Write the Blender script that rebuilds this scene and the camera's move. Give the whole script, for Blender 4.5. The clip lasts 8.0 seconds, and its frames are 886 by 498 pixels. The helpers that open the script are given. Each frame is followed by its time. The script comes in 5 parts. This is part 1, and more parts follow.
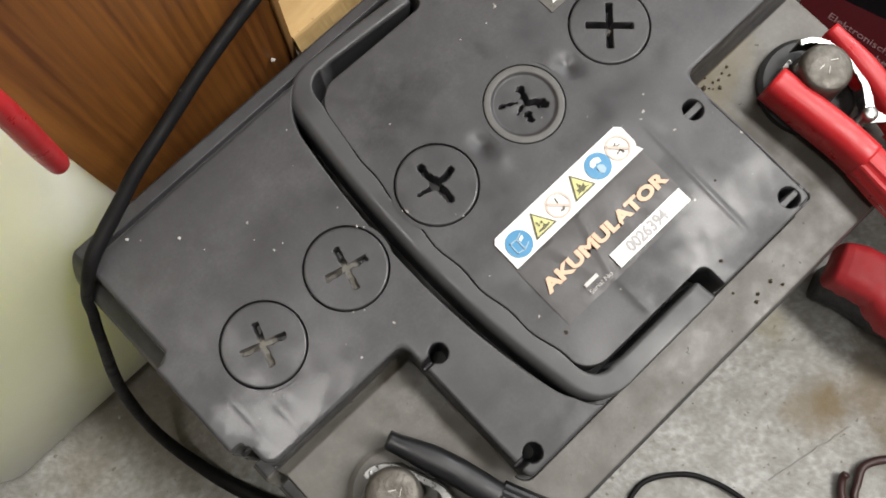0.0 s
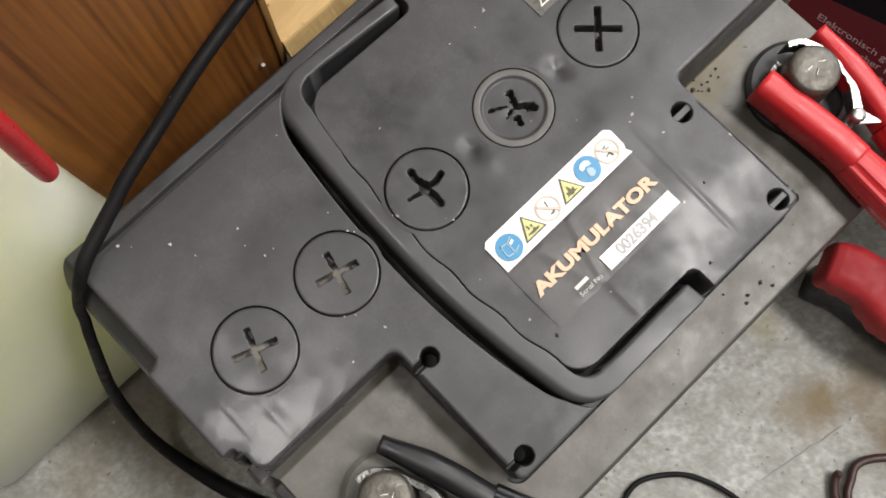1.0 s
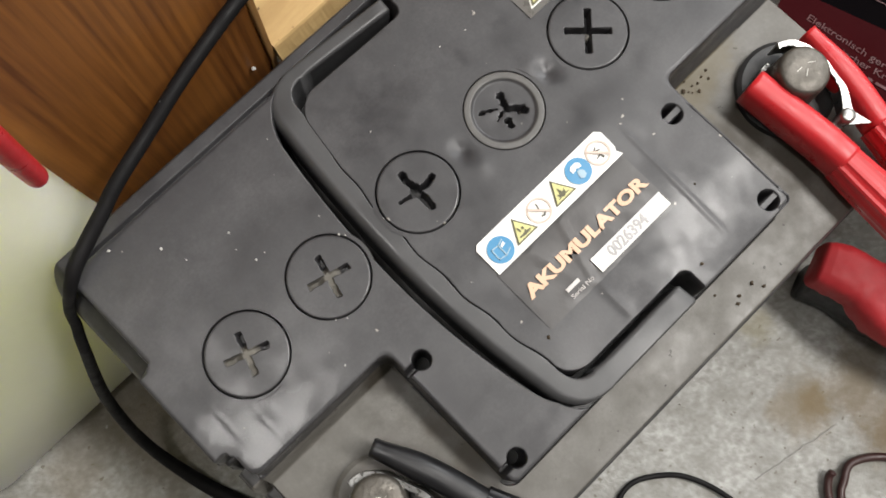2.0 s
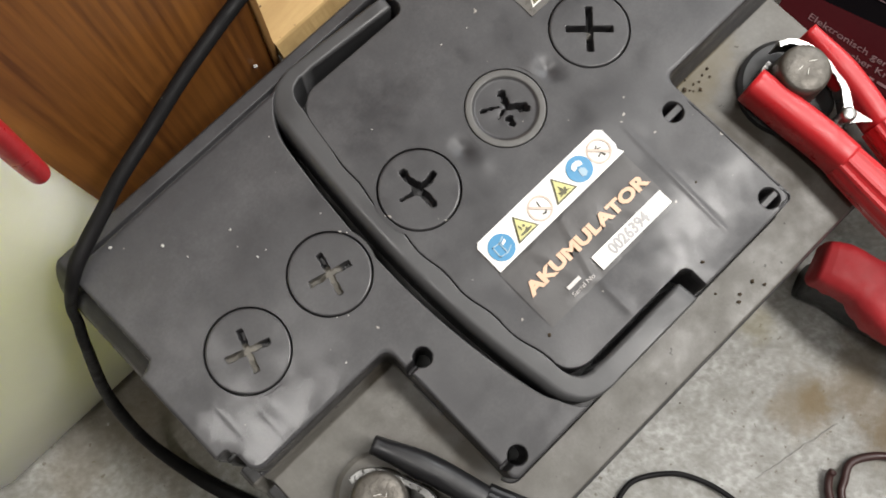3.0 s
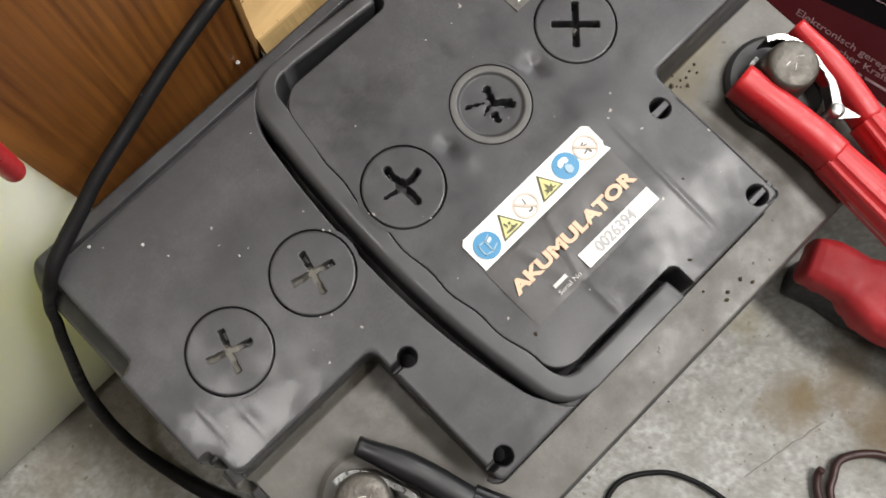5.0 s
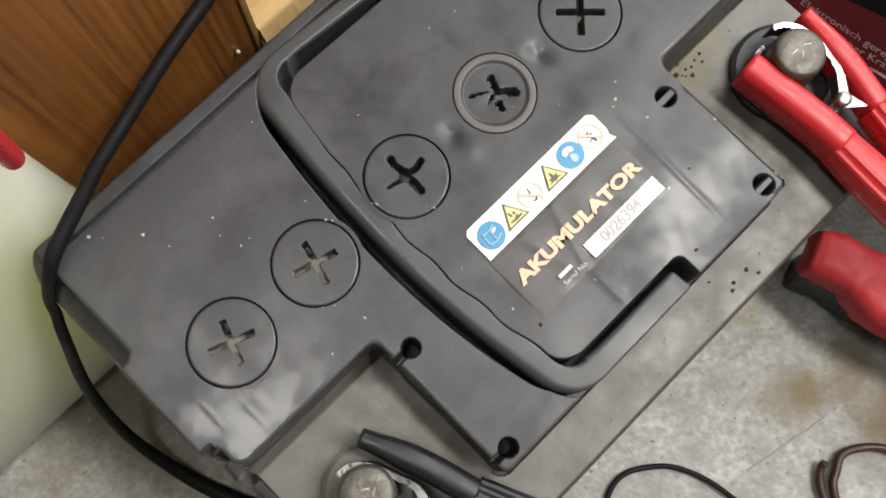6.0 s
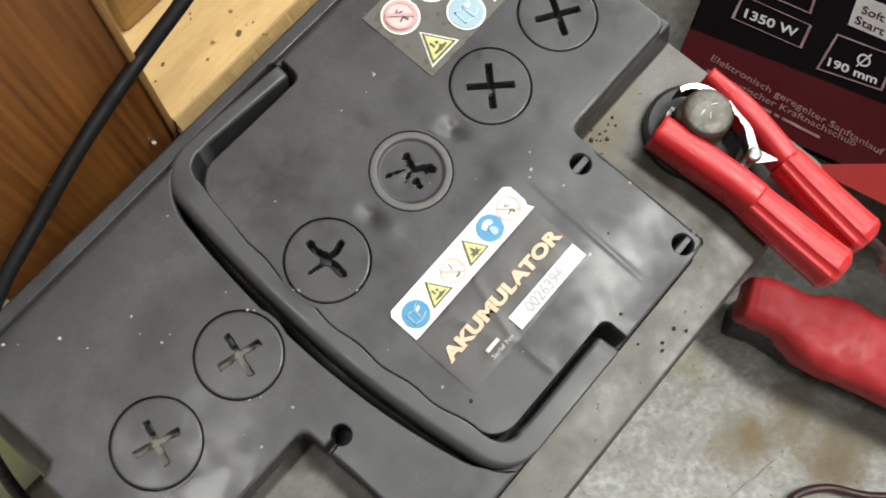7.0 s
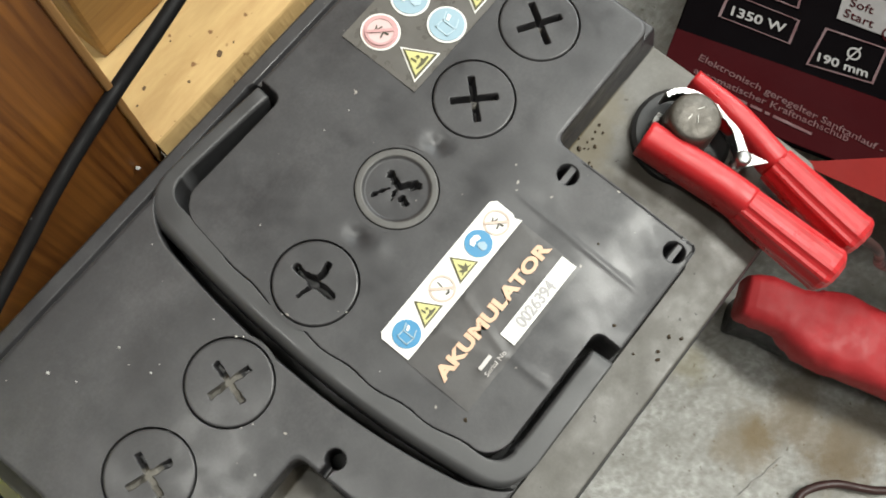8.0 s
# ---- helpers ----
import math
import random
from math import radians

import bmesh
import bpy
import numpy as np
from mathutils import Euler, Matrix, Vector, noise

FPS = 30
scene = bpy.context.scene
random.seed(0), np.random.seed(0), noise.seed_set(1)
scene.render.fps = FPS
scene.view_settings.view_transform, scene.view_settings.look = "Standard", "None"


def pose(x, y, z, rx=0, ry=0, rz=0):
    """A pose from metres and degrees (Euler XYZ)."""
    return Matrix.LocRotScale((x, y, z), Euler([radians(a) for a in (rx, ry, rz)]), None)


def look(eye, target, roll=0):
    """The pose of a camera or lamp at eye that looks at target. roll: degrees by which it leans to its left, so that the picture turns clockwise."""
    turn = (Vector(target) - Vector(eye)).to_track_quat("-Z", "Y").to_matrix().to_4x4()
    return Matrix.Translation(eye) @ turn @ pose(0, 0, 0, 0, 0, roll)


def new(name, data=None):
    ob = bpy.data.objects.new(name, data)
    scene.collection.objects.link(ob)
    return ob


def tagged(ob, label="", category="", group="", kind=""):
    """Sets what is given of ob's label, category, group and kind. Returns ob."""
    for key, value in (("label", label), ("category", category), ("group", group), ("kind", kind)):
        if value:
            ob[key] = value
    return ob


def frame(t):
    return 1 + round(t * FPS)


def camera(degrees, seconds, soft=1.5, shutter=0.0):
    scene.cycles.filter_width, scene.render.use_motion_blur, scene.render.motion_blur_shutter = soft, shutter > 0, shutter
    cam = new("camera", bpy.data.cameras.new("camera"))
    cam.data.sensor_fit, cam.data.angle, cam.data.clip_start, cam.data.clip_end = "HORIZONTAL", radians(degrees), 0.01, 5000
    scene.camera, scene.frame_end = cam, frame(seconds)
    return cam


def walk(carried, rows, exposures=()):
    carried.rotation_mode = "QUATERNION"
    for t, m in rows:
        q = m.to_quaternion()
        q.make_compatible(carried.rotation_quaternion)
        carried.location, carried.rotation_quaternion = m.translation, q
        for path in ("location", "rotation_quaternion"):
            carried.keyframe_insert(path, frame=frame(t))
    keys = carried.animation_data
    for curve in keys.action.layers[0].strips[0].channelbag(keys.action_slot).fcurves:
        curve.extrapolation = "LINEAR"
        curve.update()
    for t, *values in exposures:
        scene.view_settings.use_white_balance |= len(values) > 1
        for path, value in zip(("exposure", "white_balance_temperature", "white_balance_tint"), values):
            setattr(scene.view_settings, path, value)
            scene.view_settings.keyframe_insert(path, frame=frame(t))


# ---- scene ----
cam = camera(49.98, 8.0, soft=1.7, shutter=0.5)
PATH = [
    (0.0, -0.07483, -0.03252, 0.48746, 10.907, -0.555, -43.697),
    (0.5, -0.07275, -0.03371, 0.48996, 11.112, -0.444, -44.082),
    (1.0, -0.07256, -0.03311, 0.48853, 10.905, -0.654, -44.178),
    (1.5, -0.07104, -0.03313, 0.48852, 11.080, -0.788, -44.427),
    (1.7, -0.07116, -0.03325, 0.48858, 11.057, -0.890, -44.573),
    (2.8, -0.07181, -0.03391, 0.48891, 10.870, -0.791, -44.531),
    (3.0, -0.07193, -0.03403, 0.48897, 10.956, -0.853, -44.444),
    (3.5, -0.07093, -0.03505, 0.48906, 10.864, -1.012, -44.649),
    (4.0, -0.06857, -0.03552, 0.48882, 10.821, -0.967, -44.787),
    (4.5, -0.06878, -0.03477, 0.48653, 10.843, -1.380, -44.872),
    (4.7, -0.06934, -0.03471, 0.48585, 10.951, -1.315, -44.811),
    (5.8, -0.07246, -0.03442, 0.48209, 10.433, -1.858, -44.646),
    (6.0, -0.07303, -0.03436, 0.48140, 10.713, -1.622, -44.798),
    (6.2, -0.07168, -0.03476, 0.48392, 11.267, -1.566, -45.364),
    (6.5, -0.06965, -0.03535, 0.48769, 12.796, -2.602, -46.904),
    (7.0, -0.05919, -0.03640, 0.48216, 14.017, -3.260, -49.120),
    (7.5, -0.05089, -0.03605, 0.47802, 14.088, -3.256, -50.358),
    (8.0, -0.04990, -0.03546, 0.48088, 13.807, -2.456, -51.187),
]
EXPOSURES = [(0.0, -0.03, 6500, 10), (4.5, -0.03, 6500, 10), (6.0, 0.06, 6500, 9), (6.5, 0.10, 6450, 7), (7.2, 0.08, 6450, 5), (8.0, 0.03, 6500, 4)]
walk(cam, [(t, pose(*row)) for t, *row in PATH], EXPOSURES)

# ---- world and light ----
world = bpy.data.worlds.new("world")
scene.world = world
world.use_nodes = True
wn = world.node_tree.nodes
sky = wn.new("ShaderNodeTexSky")
sky.sky_type, sky.sun_disc = "NISHITA", False
sky.sun_elevation, sky.sun_rotation = radians(40), radians(90)
world.node_tree.links.new(sky.outputs[0], wn["Background"].inputs[0])
wn["Background"].inputs[1].default_value = 0.1


def area_lamp(name, m, sx, sy, watts, colour):
    data = bpy.data.lights.new(name, "AREA")
    data.shape, data.size, data.size_y, data.energy, data.color = "RECTANGLE", sx, sy, watts, colour
    ob = new(name, data)
    ob.matrix_world = m
    return tagged(ob, kind="structure")


# unseen area lamps, added: one in the made-up window opening, one below the ceiling
area_lamp("added_side_light", look((1.78, 0.15, 1.50), (0.0, 0.0, 0.2)), 1.3, 1.0, 38.0, (0.97, 0.99, 1.0))
area_lamp("added_key_light", look((0.77, -0.62, 2.32), (0.77, -0.62, 0.0)), 0.30, 1.20, 70.0, (1.0, 0.97, 0.93))

# Unseen lamp, added for the sheen at the lid's corner and some fill.
area_lamp("added_sheen_light", look((-0.34, 0.20, 2.32), (-0.34, 0.20, 0.0)), 0.28, 0.60, 13.0, (1.0, 0.97, 0.93))


# ---- materials ----
def material(name, colour, rough=0.5, metal=0.0, second=None, scale=30.0, spread=0.5, fine=400.0, bump=0.1, depth=0.0005,
             specks=None, speck_scale=60.0, speck_size=0.1, rough_spread=0.12, stretch=(1, 1, 1), trans=0.0, sub=0.0, coat=0.0, ior=1.45, spec=0.5, stains_and_shade=(), mid=0.35, gloss=()):
    """A surface with two scales of variation, sparse specks, and fine relief, in metres."""
    m = bpy.data.materials.new(name)
    m.use_nodes = True
    nt = m.node_tree
    n, l = nt.nodes, nt.links
    b = n["Principled BSDF"]
    b.inputs["Roughness"].default_value, b.inputs["Metallic"].default_value = rough, metal
    b.inputs["IOR"].default_value, b.inputs["Transmission Weight"].default_value = ior, trans
    b.inputs["Coat Weight"].default_value, b.inputs["Specular IOR Level"].default_value = coat, spec
    if sub:
        b.inputs["Subsurface Weight"].default_value = sub
        b.inputs["Subsurface Radius"].default_value = (0.14, 0.14, 0.09)
        b.inputs["Subsurface Scale"].default_value = 1.0
    co, mp = n.new("ShaderNodeTexCoord"), n.new("ShaderNodeMapping")
    mp.inputs["Scale"].default_value = stretch
    l.new(co.outputs["Object"], mp.inputs[0])

    def noise_tex(s, detail=4.0, rr=0.6):
        t = n.new("ShaderNodeTexNoise")
        t.inputs["Scale"].default_value, t.inputs["Detail"].default_value, t.inputs["Roughness"].default_value = s, detail, rr
        l.new(mp.outputs[0], t.inputs[0])
        return t

    def ramp(src, a, c):
        r = n.new("ShaderNodeMapRange")
        r.inputs[1].default_value, r.inputs[2].default_value = a, c
        l.new(src, r.inputs[0])
        return r.outputs[0]

    def mix(f, a, c):
        x = n.new("ShaderNodeMix")
        x.data_type = "RGBA"
        for sock, v in ((x.inputs[0], f), (x.inputs[6], a), (x.inputs[7], c)):
            if isinstance(v, (tuple, list)):
                sock.default_value = (*v, 1)
            elif isinstance(v, (int, float)):
                sock.default_value = v
            else:
                l.new(v, sock)
        return x.outputs[2]

    second = second or tuple(c * 0.7 for c in colour)
    big, small = noise_tex(scale), noise_tex(fine, 3.0)
    out = mix(ramp(big.outputs[0], 0.5 - spread / 2, 0.5 + spread / 2), colour, second)
    if mid:
        blotch = noise_tex(scale * 4.5, 5.0, 0.7)
        weight = n.new("ShaderNodeMapRange")
        weight.inputs[1].default_value, weight.inputs[2].default_value, weight.inputs[4].default_value = 0.40, 0.66, mid
        l.new(blotch.outputs[0], weight.inputs[0])
        out = mix(weight.outputs[0], out, second)
    out = mix(ramp(small.outputs[0], 0.3, 0.75), out, mix(0.5, out, second))
    if specks:
        sp = noise_tex(speck_scale, 2.0, 0.5)
        out = mix(ramp(sp.outputs[0], 0.72 - speck_size, 0.76 - speck_size), out, specks)
    # soft-edged spots of colour: dirt, and in places painted shade
    for sx, sy, sr, tint, most in stains_and_shade:
        wob = noise_tex(70.0, 4.0, 0.65)
        shift = n.new("ShaderNodeVectorMath")
        shift.operation = "MULTIPLY_ADD"
        shift.inputs[1].default_value = (sr * 1.6, sr * 1.6, 0)
        l.new(wob.outputs["Color"], shift.inputs[0]), l.new(co.outputs["Object"], shift.inputs[2])
        far = n.new("ShaderNodeVectorMath")
        far.operation = "DISTANCE"
        far.inputs[1].default_value = (sx + sr * 0.8, sy + sr * 0.8, 0)
        flat = n.new("ShaderNodeVectorMath")
        flat.operation = "MULTIPLY"
        flat.inputs[1].default_value = (1, 1, 0)
        l.new(shift.outputs[0], flat.inputs[0])
        l.new(flat.outputs[0], far.inputs[0])
        fade = n.new("ShaderNodeMapRange")
        fade.interpolation_type = "SMOOTHSTEP"
        fade.inputs[1].default_value, fade.inputs[2].default_value, fade.inputs[3].default_value, fade.inputs[4].default_value = sr * 0.35, sr * 1.15, most, 0.0
        l.new(far.outputs["Value"], fade.inputs[0])
        out = mix(fade.outputs[0], out, tint)
    l.new(out, b.inputs["Base Color"])
    rr = ramp(noise_tex(scale * 1.7, 5.0, 0.65).outputs[0], 0.36, 0.64)
    mr = n.new("ShaderNodeMapRange")
    mr.inputs[3].default_value, mr.inputs[4].default_value = max(0.03, rough - rough_spread), min(1, rough + rough_spread)
    l.new(rr, mr.inputs[0])
    rough_out = mr.outputs[0]
    for gx, gy, gr, value in gloss:
        wob = noise_tex(150.0, 4.0, 0.65)
        shift = n.new("ShaderNodeVectorMath")
        shift.operation = "MULTIPLY_ADD"
        shift.inputs[1].default_value = (gr * 2.2, gr * 2.2, 0)
        l.new(wob.outputs["Color"], shift.inputs[0]), l.new(co.outputs["Object"], shift.inputs[2])
        flat = n.new("ShaderNodeVectorMath")
        flat.operation = "MULTIPLY"
        flat.inputs[1].default_value = (1, 1, 0)
        l.new(shift.outputs[0], flat.inputs[0])
        far = n.new("ShaderNodeVectorMath")
        far.operation = "DISTANCE"
        far.inputs[1].default_value = (gx + gr * 1.1, gy + gr * 1.1, 0)
        l.new(flat.outputs[0], far.inputs[0])
        fade = n.new("ShaderNodeMapRange")
        fade.interpolation_type = "SMOOTHSTEP"
        fade.inputs[1].default_value, fade.inputs[2].default_value, fade.inputs[3].default_value, fade.inputs[4].default_value = gr * 0.4, gr * 1.2, 1.0, 0.0
        l.new(far.outputs["Value"], fade.inputs[0])
        blend = n.new("ShaderNodeMix")
        blend.inputs[3].default_value = value
        l.new(fade.outputs[0], blend.inputs[0]), l.new(rough_out, blend.inputs[2])
        rough_out = blend.outputs[0]
    l.new(rough_out, b.inputs["Roughness"])
    if bump:
        bp = n.new("ShaderNodeBump")
        bp.inputs["Strength"].default_value, bp.inputs["Distance"].default_value = bump, depth
        l.new(small.outputs[0], bp.inputs["Height"])
        l.new(bp.outputs[0], b.inputs["Normal"])
    return m


def plain(name, colour, rough=0.5, metal=0.0):
    return material(name, colour, rough, metal, tuple(c * 0.88 for c in colour), 90.0, 0.6, 900.0, 0.05, 0.0002)


def wood(name, light, dark, axis, ring=26.0, stretch=0.06, rough=0.45, knots=False, coat=0.0, figure=0.10):
    """Sawn wood: bands along an axis, bent by noise, with fibres and knots."""
    m = bpy.data.materials.new(name)
    m.use_nodes = True
    nt = m.node_tree
    n, l = nt.nodes, nt.links
    b = n["Principled BSDF"]
    b.inputs["Roughness"].default_value, b.inputs["Coat Weight"].default_value = rough, coat
    b.inputs["Coat Roughness"].default_value = 0.35
    co, mp = n.new("ShaderNodeTexCoord"), n.new("ShaderNodeMapping")
    s = [1.0, 1.0, 1.0]
    s[axis] = stretch
    mp.inputs["Scale"].default_value = s
    l.new(co.outputs["Object"], mp.inputs[0])
    bend = n.new("ShaderNodeTexNoise")
    bend.inputs["Scale"].default_value, bend.inputs["Detail"].default_value = 14.0, 2.0
    l.new(mp.outputs[0], bend.inputs[0])
    add = n.new("ShaderNodeVectorMath")
    add.operation = "MULTIPLY_ADD"
    add.inputs[1].default_value = (0.05, 0.05, 0.05)
    l.new(bend.outputs["Color"], add.inputs[0])
    l.new(mp.outputs[0], add.inputs[2])
    wv = n.new("ShaderNodeTexWave")
    wv.wave_type, wv.bands_direction = "BANDS", "X" if axis != 0 else "Y"
    wv.inputs["Scale"].default_value, wv.inputs["Distortion"].default_value = ring, 3.0
    wv.inputs["Detail"].default_value, wv.inputs["Detail Scale"].default_value = 3.0, 2.0
    l.new(add.outputs[0], wv.inputs[0])
    fib = n.new("ShaderNodeTexNoise")
    fib.inputs["Scale"].default_value, fib.inputs["Detail"].default_value = 420.0, 4.0
    l.new(mp.outputs[0], fib.inputs[0])
    patch = n.new("ShaderNodeTexNoise")
    patch.inputs["Scale"].default_value, patch.inputs["Detail"].default_value = 22.0, 3.0
    l.new(mp.outputs[0], patch.inputs[0])

    def mul(a, f, c=0.0):
        x = n.new("ShaderNodeMath")
        x.operation = "MULTIPLY_ADD"
        x.inputs[1].default_value, x.inputs[2].default_value = f, c
        l.new(a, x.inputs[0])
        return x.outputs[0]

    def plus(a, c):
        x = n.new("ShaderNodeMath")
        l.new(a, x.inputs[0]), l.new(c, x.inputs[1])
        return x.outputs[0]

    streak = n.new("ShaderNodeTexNoise")
    streak.inputs["Scale"].default_value, streak.inputs["Detail"].default_value, streak.inputs["Roughness"].default_value = ring * 2.6, 5.0, 0.7
    l.new(add.outputs[0], streak.inputs[0])
    tone = plus(plus(mul(wv.outputs["Fac"], figure, 0.14 - figure / 2), mul(fib.outputs[0], 0.55, -0.17)), plus(mul(patch.outputs[0], 0.55, -0.15), mul(streak.outputs[0], 0.95, -0.47)))
    cr = n.new("ShaderNodeValToRGB")
    cr.color_ramp.elements[0].color, cr.color_ramp.elements[1].color = (*dark, 1), (*light, 1)
    cr.color_ramp.elements[0].position, cr.color_ramp.elements[1].position = 0.12, 0.8
    l.new(tone, cr.inputs[0])
    colour = cr.outputs[0]
    if knots:
        kn = n.new("ShaderNodeTexNoise")
        kn.inputs["Scale"].default_value, kn.inputs["Detail"].default_value = 210.0, 1.0
        l.new(co.outputs["Object"], kn.inputs[0])
        mr = n.new("ShaderNodeMapRange")
        mr.inputs[1].default_value, mr.inputs[2].default_value = 0.70, 0.75
        l.new(kn.outputs[0], mr.inputs[0])
        mx = n.new("ShaderNodeMix")
        mx.data_type = "RGBA"
        mx.inputs[7].default_value = (0.20, 0.10, 0.035, 1)
        l.new(mr.outputs[0], mx.inputs[0]), l.new(colour, mx.inputs[6])
        colour = mx.outputs[2]
    l.new(colour, b.inputs["Base Color"])
    bp = n.new("ShaderNodeBump")
    bp.inputs["Strength"].default_value, bp.inputs["Distance"].default_value = 0.25, 0.0004
    l.new(fib.outputs[0], bp.inputs["Height"])
    l.new(bp.outputs[0], b.inputs["Normal"])
    return m


BLACK_PP = material("dusty_black_polypropylene", (0.064, 0.0625, 0.0645), 0.41, second=(0.024, 0.0235, 0.0255), scale=30, spread=0.5, mid=0.5, fine=900, bump=0.12,
                    depth=0.0002, specks=(0.30, 0.28, 0.25), speck_scale=260, speck_size=-0.035, rough_spread=0.13,
                    gloss=((-0.1075, 0.0010, 0.0110, 0.23), (-0.1150, 0.0120, 0.0070, 0.24), (-0.0970, 0.0020, 0.0080, 0.24), (-0.0900, 0.0020, 0.004, 0.26)))
# Spots: pocket dirt, plus painted shade beside the red clamp and the lid's walls.
LEDGE_DUST = material("dirty_black_polypropylene", (0.164, 0.157, 0.143), 0.52, mid=0.7, second=(0.092, 0.086, 0.075), scale=45, spread=0.5, fine=900, bump=0.15,
                      depth=0.0003, specks=(0.03, 0.025, 0.02), speck_scale=330, speck_size=0.0,
                      stains_and_shade=((0.076, -0.013, 0.013, (0.088, 0.070, 0.036), 0.8), (0.092, -0.010, 0.012, (0.11, 0.09, 0.05), 0.65), (0.073, -0.031, 0.008, (0.05, 0.042, 0.028), 0.7), (-0.069, -0.011, 0.008, (0.03, 0.024, 0.016), 0.85), (-0.066, -0.034, 0.007, (0.055, 0.043, 0.028), 0.6), (-0.067, -0.050, 0.008, (0.06, 0.048, 0.032), 0.6), (0.080, -0.036, 0.011, (0.035, 0.029, 0.019), 0.75), (0.084, -0.058, 0.012, (0.045, 0.038, 0.027), 0.7), (0.094, -0.072, 0.010, (0.05, 0.043, 0.03), 0.55), (0.110, -0.060, 0.012, (0.10, 0.088, 0.06), 0.5)))
SLOT_DUST = material("settled_grey_dust", (0.155, 0.145, 0.125), 0.9, second=(0.085, 0.080, 0.070), scale=220, fine=1500, bump=0.3, depth=0.0004)
WORN_PP = material("worn_grey_polypropylene", (0.105, 0.101, 0.095), 0.5, second=(0.075, 0.073, 0.070), scale=180, fine=900, bump=0.2, depth=0.0003)
HANDLE_PP = material("handle_polypropylene", (0.058, 0.058, 0.06), 0.40, second=(0.04, 0.04, 0.041), scale=30, fine=1000, bump=0.1, depth=0.0002)
CASE_PP = material("case_polypropylene", (0.017, 0.0165, 0.0165), 0.55, scale=20, fine=600)
# Brown stains; spots by the grip and the battery's end also paint their shade.
CONCRETE = material("worn_concrete", (0.50, 0.50, 0.485), 0.8, second=(0.20, 0.195, 0.175), mid=0.75, scale=42, spread=0.5, fine=380, bump=0.7, depth=0.0012, specks=(0.17, 0.16, 0.135), speck_scale=240, speck_size=0.03,
                    stains_and_shade=((0.075, -0.158, 0.020, (0.20, 0.160, 0.105), 0.55), (0.100, -0.172, 0.016, (0.17, 0.130, 0.080), 0.65), (0.088, -0.112, 0.012, (0.22, 0.20, 0.13), 0.6), (0.115, -0.095, 0.014, (0.20, 0.16, 0.09), 0.6),
                            (0.081, -0.1605, 0.012, (0.16, 0.115, 0.055), 0.7), (0.098, -0.200, 0.020, (0.15, 0.110, 0.060), 0.8), (0.112, -0.165, 0.018, (0.15, 0.125, 0.090), 0.75), (0.118, -0.200, 0.020, (0.15, 0.125, 0.090), 0.7), (-0.160, 0.060, 0.040, (0.14, 0.115, 0.085), 0.6), (-0.175, 0.085, 0.030, (0.16, 0.13, 0.09), 0.5), (-0.210, 0.075, 0.020, (0.15, 0.125, 0.09), 0.5), (0.145, 0.060, 0.030, (0.22, 0.19, 0.13), 0.5)))
PANEL_WOOD = wood("varnished_pine", (0.41, 0.162, 0.034), (0.135, 0.044, 0.0105), 2, 75.0, 0.04, 0.42, coat=0.25, figure=0.17)
PLANK_WOOD = wood("pale_sawn_pine", (0.63, 0.45, 0.205), (0.46, 0.30, 0.125), 0, 30.0, 0.22, 0.65, knots=True)
BOARD_WOOD = wood("yellowed_pine", (0.50, 0.29, 0.09), (0.26, 0.13, 0.035), 0, 40.0, 0.10, 0.5)
KNOT_WOOD = plain("dark_knot", (0.11, 0.065, 0.03), 0.7)
HDPE = material("natural_hdpe", (0.86, 0.88, 0.62), 0.42, second=(0.82, 0.84, 0.56), scale=12, fine=300, bump=0.1, sub=0.9)
RED_PLASTIC = material("red_plastic", (0.52, 0.022, 0.028), 0.38, second=(0.42, 0.016, 0.02), scale=60, fine=700, bump=0.1, depth=0.0002)
RED_RUBBER = material("worn_red_rubber", (0.43, 0.022, 0.030), 0.62, second=(0.33, 0.016, 0.020), scale=55, fine=500, bump=0.2, depth=0.0004,
                      specks=(0.50, 0.30, 0.22), speck_scale=75, speck_size=-0.03)
GRIP_SCAR = plain("scarred_rubber", (0.16, 0.012, 0.016), 0.7)
BLACK_PLASTIC = material("black_plastic", (0.012, 0.012, 0.0135), 0.42, scale=60, fine=700, bump=0.1, depth=0.0002)
BLACK_RUBBER = material("black_cable_rubber", (0.007, 0.0065, 0.007), 0.62, scale=60, fine=900, bump=0.15, depth=0.0002, specks=(0.2, 0.2, 0.2), speck_scale=300, speck_size=-0.06, spec=0.2)
BROWN_CABLE = material("dark_red_cable", (0.045, 0.018, 0.016), 0.45, scale=80, fine=900)
LEAD = material("dull_lead", (0.15, 0.14, 0.125), 0.5, 0.7, second=(0.075, 0.068, 0.058), scale=160, fine=700, bump=0.4, depth=0.0006)
LEAD_BRIGHT = plain("freshly_scratched_lead", (0.42, 0.41, 0.38), 0.4, 0.8)
ZINC = material("bright_zinc_steel", (0.47, 0.47, 0.455), 0.36, 1.0, second=(0.20, 0.20, 0.195), scale=260, fine=900, bump=0.15, depth=0.0002)
WHITE_LABEL = material("white_label", (0.80, 0.79, 0.76), 0.45, second=(0.72, 0.71, 0.67), scale=120, fine=700, bump=0.04)
DARK_LABEL = material("dark_label_film", (0.062, 0.057, 0.054), 0.40, second=(0.036, 0.034, 0.034), scale=60, fine=300, bump=0.15, depth=0.0004)
CLEAR_LABEL = material("clear_sticker", (0.115, 0.107, 0.096), 0.35, second=(0.09, 0.085, 0.078), scale=100, fine=600, bump=0.05)
GOLD_INK = plain("copper_gold_ink", (0.70, 0.45, 0.30), 0.4)
